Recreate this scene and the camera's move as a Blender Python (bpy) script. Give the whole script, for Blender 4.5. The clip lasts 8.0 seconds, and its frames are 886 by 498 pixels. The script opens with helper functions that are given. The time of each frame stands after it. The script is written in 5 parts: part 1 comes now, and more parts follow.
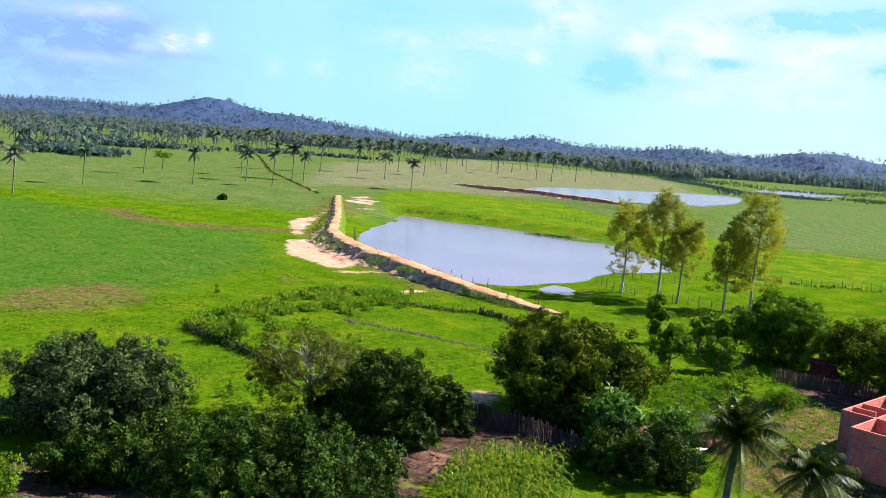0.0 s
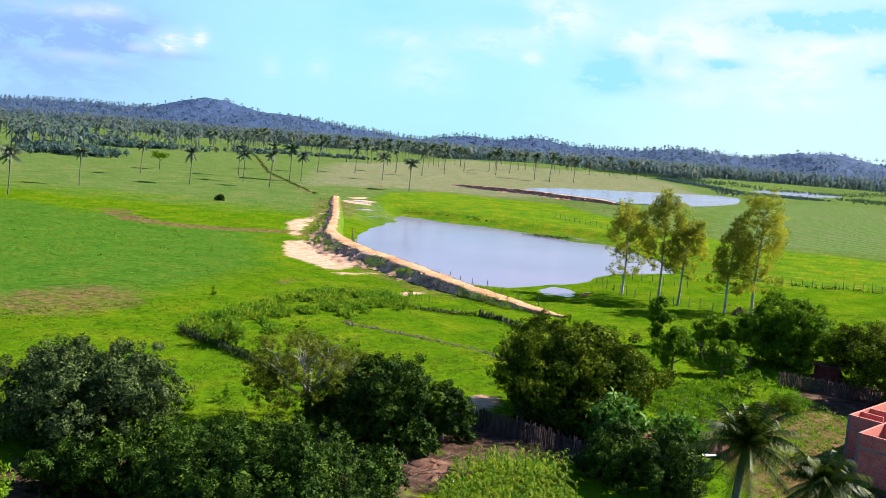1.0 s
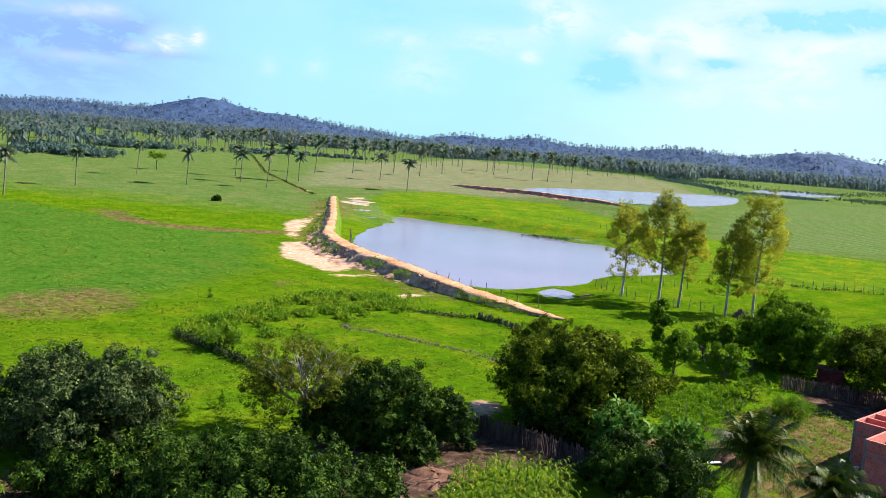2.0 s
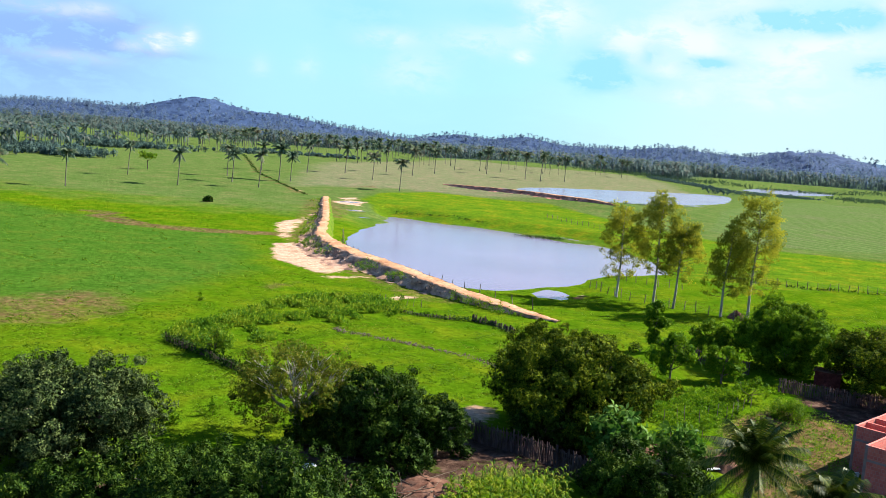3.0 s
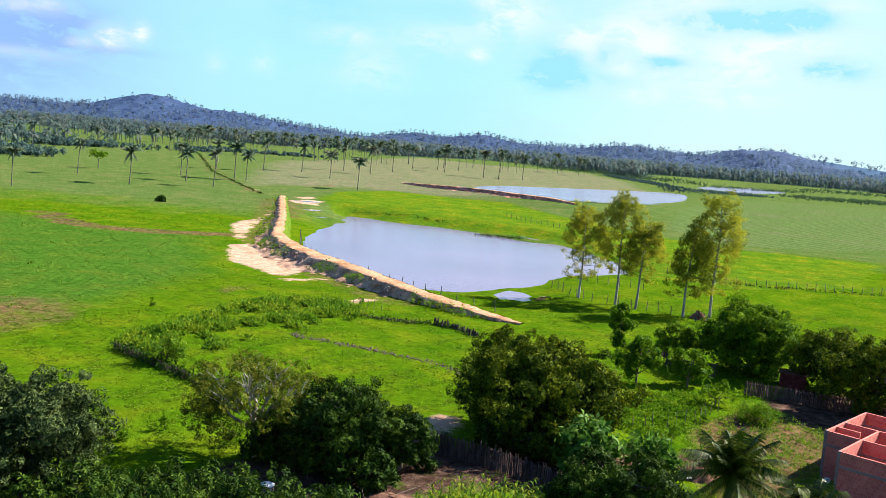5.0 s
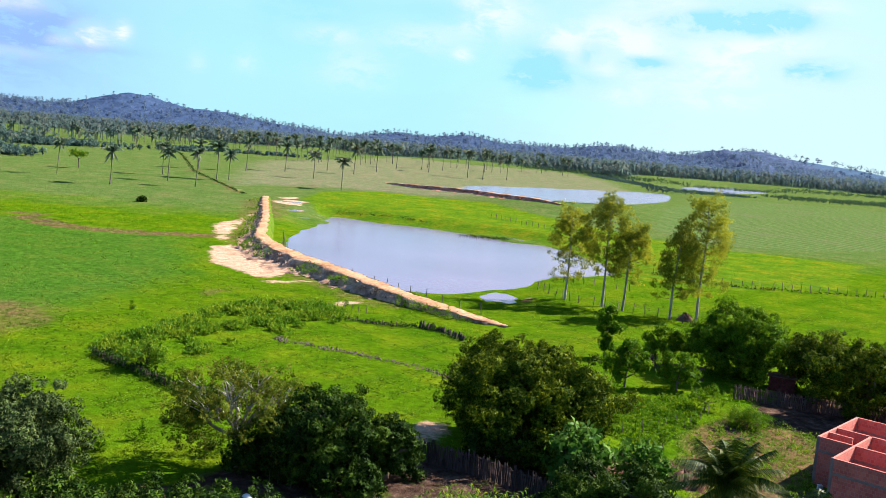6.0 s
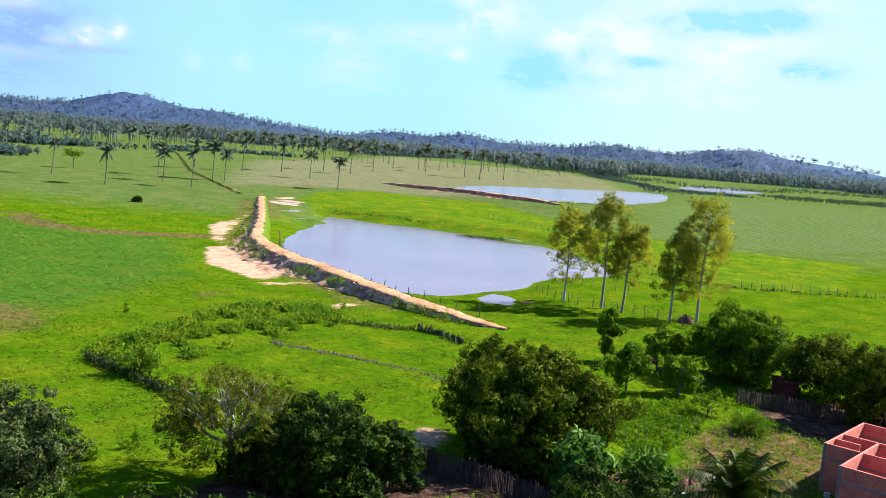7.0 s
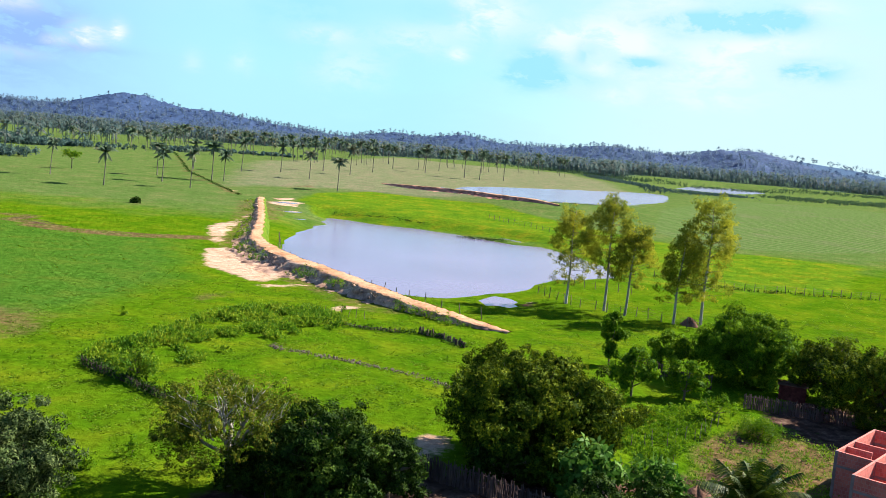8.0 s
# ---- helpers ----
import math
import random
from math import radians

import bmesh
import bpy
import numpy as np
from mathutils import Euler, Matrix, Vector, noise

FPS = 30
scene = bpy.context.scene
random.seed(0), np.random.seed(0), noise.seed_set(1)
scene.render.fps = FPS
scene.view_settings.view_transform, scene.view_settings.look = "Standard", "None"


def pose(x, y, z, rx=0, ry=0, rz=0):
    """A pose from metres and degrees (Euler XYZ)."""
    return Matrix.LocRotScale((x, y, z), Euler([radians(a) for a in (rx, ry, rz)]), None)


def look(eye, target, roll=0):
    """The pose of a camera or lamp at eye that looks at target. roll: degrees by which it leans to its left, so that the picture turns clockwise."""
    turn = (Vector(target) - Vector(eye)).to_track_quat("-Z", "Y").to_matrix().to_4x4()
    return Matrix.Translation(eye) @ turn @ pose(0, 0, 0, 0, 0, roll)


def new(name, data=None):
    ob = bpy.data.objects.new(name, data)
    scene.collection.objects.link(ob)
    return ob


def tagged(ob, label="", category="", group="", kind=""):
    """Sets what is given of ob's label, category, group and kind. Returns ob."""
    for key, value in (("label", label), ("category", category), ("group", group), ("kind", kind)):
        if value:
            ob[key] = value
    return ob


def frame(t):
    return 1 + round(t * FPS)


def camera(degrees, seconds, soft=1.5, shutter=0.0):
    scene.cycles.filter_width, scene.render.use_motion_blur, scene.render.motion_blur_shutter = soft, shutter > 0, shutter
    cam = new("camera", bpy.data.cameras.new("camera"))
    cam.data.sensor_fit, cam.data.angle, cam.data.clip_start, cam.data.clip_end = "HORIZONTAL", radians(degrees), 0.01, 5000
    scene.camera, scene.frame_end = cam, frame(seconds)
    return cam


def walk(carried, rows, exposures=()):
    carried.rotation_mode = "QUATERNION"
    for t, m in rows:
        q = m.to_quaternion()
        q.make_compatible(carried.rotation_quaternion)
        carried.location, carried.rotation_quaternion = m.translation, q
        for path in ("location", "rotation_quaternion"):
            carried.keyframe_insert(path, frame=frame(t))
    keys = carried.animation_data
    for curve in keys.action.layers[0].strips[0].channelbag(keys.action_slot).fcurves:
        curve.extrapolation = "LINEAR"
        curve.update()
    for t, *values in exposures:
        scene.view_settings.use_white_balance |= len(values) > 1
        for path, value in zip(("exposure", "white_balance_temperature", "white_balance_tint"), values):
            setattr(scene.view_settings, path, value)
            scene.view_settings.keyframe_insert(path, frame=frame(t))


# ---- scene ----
cam = camera(53.1, 8.0, soft=0.7)
PATH = [
    (0, (1.96, 1.306, 16.181), (1.739, 3.282, 15.962), 4.7),
    (0.5, (1.815, 1.759, 16.176), (1.597, 3.735, 15.958), 4.7),
    (1, (1.687, 2.262, 16.19), (1.471, 4.239, 15.972), 4.7),
    (1.5, (1.558, 2.715, 16.25), (1.345, 4.692, 16.032), 4.7),
    (3, (1.247, 4.086, 16.483), (1.053, 6.065, 16.264), 4.6),
    (3.5, (1.131, 4.57, 16.549), (0.958, 6.55, 16.331), 4.6),
    (4, (0.992, 5.03, 16.58), (0.844, 7.013, 16.363), 4.7),
    (4.5, (0.871, 5.482, 16.631), (0.747, 7.467, 16.415), 4.6),
    (5, (0.731, 6.024, 16.63), (0.632, 8.01, 16.414), 4.6),
    (6.5, (0.351, 7.693, 16.764), (0.296, 9.681, 16.551), 4.7),
    (7, (0.229, 8.205, 16.792), (0.175, 10.193, 16.578), 4.7),
    (7.5, (0.114, 8.76, 16.795), (0.061, 10.748, 16.581), 4.7),
    (8, (0.0, 9.312, 16.835), (-0.053, 11.3, 16.622), 4.7),
]
walk(cam, [(t, look(eye, target, roll)) for t, eye, target, roll in PATH])

# ---- light ----
SUN_AZ, SUN_EL = 29.0, 38.0          # degrees from +x towards +y; above the horizon
EXPOSURE = 1.84
scene.view_settings.exposure = EXPOSURE
sun_dir = Vector((math.cos(radians(SUN_EL)) * math.cos(radians(SUN_AZ)), math.cos(radians(SUN_EL)) * math.sin(radians(SUN_AZ)), math.sin(radians(SUN_EL))))
sun = new("sun", bpy.data.lights.new("sun", "SUN"))
sun.data.energy, sun.data.angle, sun.data.color = 5.0, radians(0.6), (1.0, 0.94, 0.84)
sun.matrix_world = look((40, 20, 80), Vector((40, 20, 80)) - sun_dir)


def nodes_of(tree):
    def add(kind, **kw):
        n = tree.nodes.new(kind)
        for k, v in kw.items():
            if k in n.inputs:
                n.inputs[k].default_value = v
        return n
    return add, tree.links.new


world = bpy.data.worlds.new("sky")
scene.world = world
world.use_nodes = True
wt = world.node_tree
wt.nodes.clear()
add, link = nodes_of(wt)
sky = add("ShaderNodeTexSky")
sky.sky_type, sky.sun_disc = "NISHITA", False
sky.sun_elevation, sky.sun_rotation = radians(SUN_EL), radians(90 - SUN_AZ)
sky.air_density, sky.dust_density, sky.ozone_density = 1.0, 0.6, 2.0
tint = add("ShaderNodeMix"); tint.data_type, tint.blend_type = "RGBA", "MULTIPLY"
tint.inputs[0].default_value, tint.inputs[7].default_value = 1.0, (0.58, 0.97, 1.4, 1)
link(sky.outputs[0], tint.inputs[6])
co = add("ShaderNodeTexCoord")


def sky_noise(stretch, scale, detail, offset):
    """Cloud noise over the sky's directions."""
    mp = add("ShaderNodeMapping")
    mp.inputs["Scale"].default_value, mp.inputs["Location"].default_value = stretch, offset
    link(co.outputs["Generated"], mp.inputs["Vector"])
    n = add("ShaderNodeTexNoise", Scale=scale, Detail=detail, Roughness=0.62, Distortion=0.3)
    link(mp.outputs[0], n.inputs["Vector"])
    return n.outputs["Fac"]


def sky_ramp(fac, lo, hi, top, low=0.0):
    m = add("ShaderNodeMapRange")
    m.interpolation_type = "SMOOTHSTEP"
    for i, v in ((1, lo), (2, hi), (3, low), (4, top)):
        m.inputs[i].default_value = v
    link(fac, m.inputs[0])
    return m.outputs[0]


sep = add("ShaderNodeSeparateXYZ")
link(co.outputs["Generated"], sep.inputs[0])


def sky_math(op, a, b=None):
    """One step of arithmetic on sockets or numbers."""
    n = add("ShaderNodeMath"); n.operation = op
    for i, v in enumerate((a, b)):
        if isinstance(v, (int, float)):
            n.inputs[i].default_value = v
        elif v is not None:
            link(v, n.inputs[i])
    return n.outputs[0]


azimuth = sky_math("ARCTAN2", sep.outputs["X"], sep.outputs["Y"])
height = sky_math("ARCSINE", sep.outputs["Z"])
ragged = sky_noise((1.0, 1.0, 2.2), 26.0, 6.0, (0.3, 1.0, 0.2))
wisps = sky_noise((3.4, 3.4, 9.0), 1.5, 8.0, (0.3, 1.0, 0.2))
warp = sky_math("MULTIPLY", sky_math("SUBTRACT", ragged, 0.5), 1.5)


def cloud_field(clouds):
    """Soft clouds, each (azimuth, height, half width, half height, weight) in radians, summed and frayed by noise."""
    total = 0.0
    for a, e, ra, re, weight in clouds:
        u = sky_math("ADD", sky_math("DIVIDE", sky_math("SUBTRACT", azimuth, a), ra), warp)
        v = sky_math("ADD", sky_math("DIVIDE", sky_math("SUBTRACT", height, e), re), warp)
        d = sky_math("ADD", sky_math("MULTIPLY", u, u), sky_math("MULTIPLY", v, v))
        total = sky_math("ADD", sky_math("MULTIPLY", sky_math("EXPONENT", sky_math("MULTIPLY", d, -0.7)), weight), total)
    return sky_math("MULTIPLY", total, sky_ramp(ragged, 0.36, 0.58, 1.25, 0.3))


# azimuth from +y towards +x, height, half width, half height, weight
PUFFS = [(-0.419, 0.092, 0.014, 0.009, 1.0), (-0.39, 0.098, 0.008, 0.008, 0.9), (-0.446, 0.083, 0.01, 0.005, 0.6), (-0.505, 0.066, 0.038, 0.005, 0.3), (-0.516, 0.111, 0.038, 0.006, 0.35),
         (-0.48, 0.117, 0.019, 0.005, 0.35), (-0.177, 0.12, 0.027, 0.008, 0.6), (-0.261, 0.083, 0.009, 0.011, 0.25), (-0.312, 0.075, 0.008, 0.01, 0.2), (0.001, 0.157, 0.038, 0.019, 0.75),
         (-0.071, 0.125, 0.038, 0.013, 0.35), (-0.026, 0.11, 0.009, 0.006, 0.6), (0.092, 0.133, 0.023, 0.013, 1.0), (0.131, 0.144, 0.025, 0.019, 0.7), (0.161, 0.139, 0.019, 0.019, 0.8),
         (0.198, 0.17, 0.038, 0.014, 0.9), (0.125, 0.113, 0.014, 0.008, 0.8), (0.066, 0.123, 0.009, 0.008, 0.6), (0.244, 0.114, 0.07, 0.017, 0.65), (0.291, 0.139, 0.045, 0.014, 0.7),
         (0.34, 0.173, 0.025, 0.013, 0.7), (0.155, 0.08, 0.019, 0.009, 0.5), (0.254, 0.08, 0.038, 0.009, 0.4), (-0.143, 0.088, 0.032, 0.019, 0.3)]
GAPS = [(0.062, 0.105, 0.022, 0.017, 0.9), (0.081, 0.091, 0.038, 0.006, 0.5), (0.244, 0.161, 0.057, 0.01, 0.8), (0.304, 0.166, 0.032, 0.01, 0.8), (0.342, 0.115, 0.029, 0.009, 0.7),
        (0.172, 0.115, 0.025, 0.006, 0.7), (0.044, 0.093, 0.013, 0.008, 0.6), (-0.055, 0.153, 0.025, 0.008, 0.5), (0.115, 0.122, 0.013, 0.013, 0.4), (-0.197, 0.144, 0.038, 0.025, 0.35),
        (0.251, 0.196, 0.07, 0.009, 0.7)]
GREY_CLOUDS = [(-0.526, 0.091, 0.07, 0.024, 1.0), (-0.463, 0.102, 0.038, 0.015, 0.6), (-0.535, 0.048, 0.102, 0.025, 0.35), (-0.424, 0.078, 0.038, 0.004, 0.4), (-0.484, 0.082, 0.038, 0.005, 0.5)]


def sky_mix(fac, a, b):
    x = add("ShaderNodeMix"); x.data_type = "RGBA"
    for i, v in ((0, fac), (6, a), (7, b)):
        if isinstance(v, tuple):
            x.inputs[i].default_value = v
        else:
            link(v, x.inputs[i])
    return x.outputs[2]


# veil thinned overhead and behind the camera, out of view, to deepen shade
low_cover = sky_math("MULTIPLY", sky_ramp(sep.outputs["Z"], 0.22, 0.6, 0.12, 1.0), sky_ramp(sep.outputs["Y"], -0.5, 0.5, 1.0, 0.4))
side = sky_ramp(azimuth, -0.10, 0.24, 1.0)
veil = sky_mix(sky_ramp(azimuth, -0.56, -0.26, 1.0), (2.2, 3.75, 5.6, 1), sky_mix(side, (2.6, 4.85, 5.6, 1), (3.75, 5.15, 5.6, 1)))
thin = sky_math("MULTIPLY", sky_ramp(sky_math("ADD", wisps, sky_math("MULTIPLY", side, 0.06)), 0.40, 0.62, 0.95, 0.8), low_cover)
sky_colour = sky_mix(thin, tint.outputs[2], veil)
sky_colour = sky_mix(sky_math("MINIMUM", cloud_field(GREY_CLOUDS), 0.9), sky_colour, (1.7, 2.85, 5.4, 1))
sky_colour = sky_mix(sky_math("MINIMUM", cloud_field(PUFFS), 0.95), sky_colour, (5.0, 5.5, 5.7, 1))
sky_colour = sky_mix(sky_math("MINIMUM", sky_math("MULTIPLY", cloud_field(GAPS), 1.5), 0.95), sky_colour, (2.0, 4.5, 5.5, 1))
bg = add("ShaderNodeBackground", Strength=0.0528)
link(sky_colour, bg.inputs["Color"])
wo = add("ShaderNodeOutputWorld")
link(bg.outputs[0], wo.inputs[0])

# ---- materials ----


def material(name, colours, scale=1.0, rough=0.8, bump=0.0, bump_scale=None, fine=0.0, leafy=0.0, metal=0.0, island=0.0, spec=0.05, stretch=(1, 1, 1)):
    """Colours mixed by noise at two scales; island: variation piece by piece; leafy: light let through."""
    m = bpy.data.materials.new(name)
    m.use_nodes = True
    t = m.node_tree
    t.nodes.clear()
    add, link = nodes_of(t)
    geo = add("ShaderNodeNewGeometry")
    mp = add("ShaderNodeVectorMath"); mp.operation = "MULTIPLY"; mp.inputs[1].default_value = stretch
    link(geo.outputs["Position"], mp.inputs[0])
    n = add("ShaderNodeTexNoise", Scale=scale, Detail=6.0, Roughness=0.62)
    link(mp.outputs[0], n.inputs["Vector"])
    r = add("ShaderNodeValToRGB")
    els = r.color_ramp.elements
    for i, c in enumerate(colours):
        p = 0.3 + 0.4 * i / max(1, len(colours) - 1)
        e = els[i] if i < 2 else els.new(p)
        e.position, e.color = p, (*c, 1)
    fac = n.outputs["Fac"]
    if island:
        ad = add("ShaderNodeMath"); ad.operation = "MULTIPLY_ADD"
        link(geo.outputs["Random Per Island"], ad.inputs[0]); ad.inputs[1].default_value = island
        sb = add("ShaderNodeMath"); sb.operation = "SUBTRACT"; sb.inputs[1].default_value = island / 2
        link(fac, sb.inputs[0]); link(sb.outputs[0], ad.inputs[2])
        fac = ad.outputs[0]
    link(fac, r.inputs[0])
    colour = r.outputs[0]
    if fine:
        n2 = add("ShaderNodeTexNoise", Scale=fine, Detail=4.0, Roughness=0.7)
        link(mp.outputs[0], n2.inputs["Vector"])
        mr = add("ShaderNodeMapRange")
        mr.inputs[1].default_value, mr.inputs[2].default_value, mr.inputs[3].default_value, mr.inputs[4].default_value = 0.3, 0.7, 0.6, 1.4
        link(n2.outputs["Fac"], mr.inputs[0])
        mu = add("ShaderNodeVectorMath"); mu.operation = "SCALE"
        link(colour, mu.inputs[0]); link(mr.outputs[0], mu.inputs["Scale"])
        colour = mu.outputs[0]
    b = add("ShaderNodeBsdfPrincipled", Roughness=rough, Metallic=metal)
    b.inputs["Specular IOR Level"].default_value = spec
    link(colour, b.inputs["Base Color"])
    if bump:
        bn = add("ShaderNodeTexNoise", Scale=bump_scale or scale * 4, Detail=5.0)
        link(mp.outputs[0], bn.inputs["Vector"])
        bu = add("ShaderNodeBump", Strength=bump, Distance=0.1)
        link(bn.outputs["Fac"], bu.inputs["Height"]); link(bu.outputs[0], b.inputs["Normal"])
    out = add("ShaderNodeOutputMaterial")
    if leafy:
        tr = add("ShaderNodeBsdfTranslucent")
        link(colour, tr.inputs["Color"])
        mx = add("ShaderNodeMixShader", Fac=leafy)
        link(b.outputs[0], mx.inputs[1]); link(tr.outputs[0], mx.inputs[2]); link(mx.outputs[0], out.inputs[0])
    else:
        link(b.outputs[0], out.inputs[0])
    return m


M = {
    "green": material("green_leaf", [(0.02839, 0.07098, 0.004056), (0.06692, 0.1369, 0.00507), (0.1318, 0.2129, 0.009126)], 0.6, 0.75, island=0.3, leafy=0.3, spec=0.03),
    "hedge": material("hedge_leaf", [(0.0156, 0.0429, 0.00468), (0.0312, 0.0663, 0.00624)], 0.5, 0.8, island=0.3, leafy=0.1),
    "mango": material("mango_leaf", [(0.00574, 0.0164, 0.00164), (0.01722, 0.04264, 0.00328), (0.0574, 0.09676, 0.0082)], 0.7, 0.7, island=0.35, leafy=0.1, spec=0.05),
    "grey": material("greygreen_leaf", [(0.00975, 0.02048, 0.004875), (0.03023, 0.05362, 0.01267), (0.0975, 0.1268, 0.03705)], 0.7, 0.65, island=0.4, leafy=0.12, spec=0.07),
    "olive": material("olive_leaf", [(0.01771, 0.03557, 0.002808), (0.04427, 0.07301, 0.003744), (0.1288, 0.1544, 0.007488)], 0.45, 0.75, island=0.4, leafy=0.2, spec=0.03),
    "fresh": material("fresh_leaf", [(0.03089, 0.08584, 0.002746), (0.06521, 0.1407, 0.004118), (0.1167, 0.1854, 0.006864)], 0.7, 0.65, island=0.35, leafy=0.4, spec=0.04),
    "euc": material("eucalyptus_leaf", [(0.08652, 0.114, 0.01221), (0.1781, 0.1985, 0.01629), (0.3155, 0.2901, 0.02036)], 0.35, 0.7, island=0.4, leafy=0.6, spec=0.02),
    "thin": material("sparse_leaf", [(0.039, 0.0663, 0.00468), (0.078, 0.1092, 0.0078), (0.1404, 0.1326, 0.01404)], 0.8, 0.6, island=0.5, leafy=0.45),
    "castor": material("castor_leaf", [(0.02663, 0.07989, 0.007989), (0.05328, 0.1243, 0.01422), (0.09768, 0.1775, 0.03018)], 1.0, 0.5, island=0.45, leafy=0.3, spec=0.03),
    "coco": material("coconut_frond", [(0.0117, 0.02808, 0.00312), (0.0312, 0.05772, 0.00468), (0.1014, 0.1092, 0.01092)], 0.8, 0.5, island=0.45, leafy=0.18, spec=0.10),
    # palm and grove fronds greyed and blued: distance haze in their colour
    "palm": material("hazed_palm_frond", [(0.0522, 0.09396, 0.05481), (0.09396, 0.1436, 0.08352), (0.2088, 0.1892, 0.124)], 0.12, 0.7, island=0.35, leafy=0.42, spec=0.03),
    "grove": material("hazed_grove_frond", [(0.06731, 0.1086, 0.1064), (0.0955, 0.1411, 0.1281), (0.1628, 0.1628, 0.1389)], 0.08, 0.8, island=0.3, leafy=0.6, spec=0.02),
    # far, hill and crest: distance haze painted into the blue leaf colours
    "far": material("hazed_far_forest", [(0.0773, 0.1202, 0.1804), (0.09874, 0.146, 0.2061), (0.1309, 0.1632, 0.2104)], 0.05, 0.9, island=0.2, leafy=0.6, spec=0.0),
    "hill": material("hazed_hill_forest", [(0.02091, 0.03903, 0.08364), (0.02788, 0.04879, 0.1011), (0.03624, 0.05855, 0.115)], 0.08, 0.9, fine=0.3, bump=0.8, bump_scale=0.2),
    "crest": material("hazed_crest_leaf", [(0.05157, 0.08968, 0.1883), (0.06502, 0.1054, 0.2085), (0.08071, 0.121, 0.2242)], 0.05, 0.9, island=0.2, leafy=0.6, spec=0.0),
    # scrub and thicket greens also carry painted distance haze
    "scrub": material("hazed_scrub_leaf", [(0.045, 0.085, 0.045), (0.066, 0.115, 0.055), (0.095, 0.145, 0.06)], 0.1, 0.8, island=0.3, leafy=0.4, spec=0.0),
    "thicket": material("hazed_thicket_leaf", [(0.0384, 0.0744, 0.0744), (0.06, 0.1032, 0.0912), (0.0864, 0.132, 0.0984)], 0.2, 0.8, island=0.3, leafy=0.35, spec=0.02),
    "trunk": material("grey_bark", [(0.039, 0.0312, 0.0234), (0.1014, 0.078, 0.0585), (0.156, 0.1326, 0.1014)], 2.5, 0.9, bump=0.5, stretch=(1, 1, 0.25)),
    "pale": material("pale_bark", [(0.1248, 0.1014, 0.078), (0.2652, 0.234, 0.195), (0.3744, 0.3432, 0.2964)], 1.5, 0.85, bump=0.3, stretch=(1, 1, 0.3)),
    "stem": material("palm_bark", [(0.0702, 0.0624, 0.0507), (0.1482, 0.1326, 0.1092)], 1.5, 0.9, bump=0.4, stretch=(1, 1, 3)),
    "corn": material("corn_leaf", [(0.0225, 0.0585, 0.00225), (0.0615, 0.1125, 0.00375), (0.1237, 0.1425, 0.0075)], 1.2, 0.6, island=0.5, leafy=0.15),
    "weed": material("weed_leaf", [(0.045, 0.112, 0.006), (0.095, 0.18, 0.008), (0.175, 0.225, 0.012)], 0.25, 0.6, island=0.4, leafy=0.45),
    "blade": material("grass_blade", [(0.05, 0.112, 0.004), (0.076, 0.142, 0.005), (0.125, 0.158, 0.01)], 0.12, 0.7, island=0.3, leafy=0.4),
    "post": material("weathered_post", [(0.039, 0.0312, 0.0273), (0.1092, 0.0858, 0.0702), (0.1716, 0.1482, 0.1248)], 3.0, 0.9, bump=0.3, island=0.4, stretch=(1, 1, 0.2)),
    "stick": material("palisade_stick", [(0.02925, 0.01872, 0.01872), (0.06435, 0.04212, 0.04095), (0.117, 0.0819, 0.07254)], 3.0, 0.9, island=0.6, stretch=(1, 1, 0.2)),
    "wire": material("rusty_wire", [(0.078, 0.0624, 0.0546), (0.1248, 0.1014, 0.0858)], 3.0, 0.6, metal=0.6),
    "road": material("sandy_track", [(0.2446, 0.1179, 0.0594), (0.3407, 0.1835, 0.1031), (0.4019, 0.249, 0.1529)], 0.35, 0.95, bump=0.4, bump_scale=2.0, fine=2.0),
    "bank": material("stony_bank", [(0.1318, 0.07605, 0.05881), (0.3042, 0.1825, 0.1268), (0.507, 0.3346, 0.2231)], 0.6, 0.95, bump=0.8, bump_scale=1.6, fine=1.6),
    "redbank": material("red_bank", [(0.2, 0.08448, 0.06226), (0.3557, 0.1468, 0.1067), (0.5113, 0.249, 0.1734)], 0.3, 0.95, bump=0.6, bump_scale=1.0, fine=0.8),
    "stone": material("stone", [(0.07956, 0.05635, 0.04972), (0.1989, 0.1392, 0.1061)], 1.5, 0.9, island=0.5),
    "grassbank": material("grassy_bank", [(0.03354, 0.07644, 0.00312), (0.0585, 0.09984, 0.00468), (0.0936, 0.1092, 0.00936)], 0.4, 0.9, bump=0.6, bump_scale=1.5, fine=1.2),
    "beam": material("concrete_beam", [(0.15, 0.105, 0.098), (0.22, 0.16, 0.15)], 2.5, 0.9, bump=0.2),
    "mound": material("brush_heap", [(0.045, 0.02, 0.014), (0.095, 0.045, 0.03), (0.15, 0.085, 0.058)], 1.5, 0.95, bump=0.5, island=0.5),
    # dark red shed wall, its colour darkened further for the tree's shade
    "darkened_redwall": material("darkened_red_wall", [(0.045, 0.012, 0.010), (0.075, 0.020, 0.016), (0.11, 0.035, 0.028)], 1.5, 0.9, bump=0.3, fine=4.0),
    "white": material("white_paint", [(0.429, 0.4134, 0.39), (0.5616, 0.546, 0.5304)], 3.0, 0.5),
}


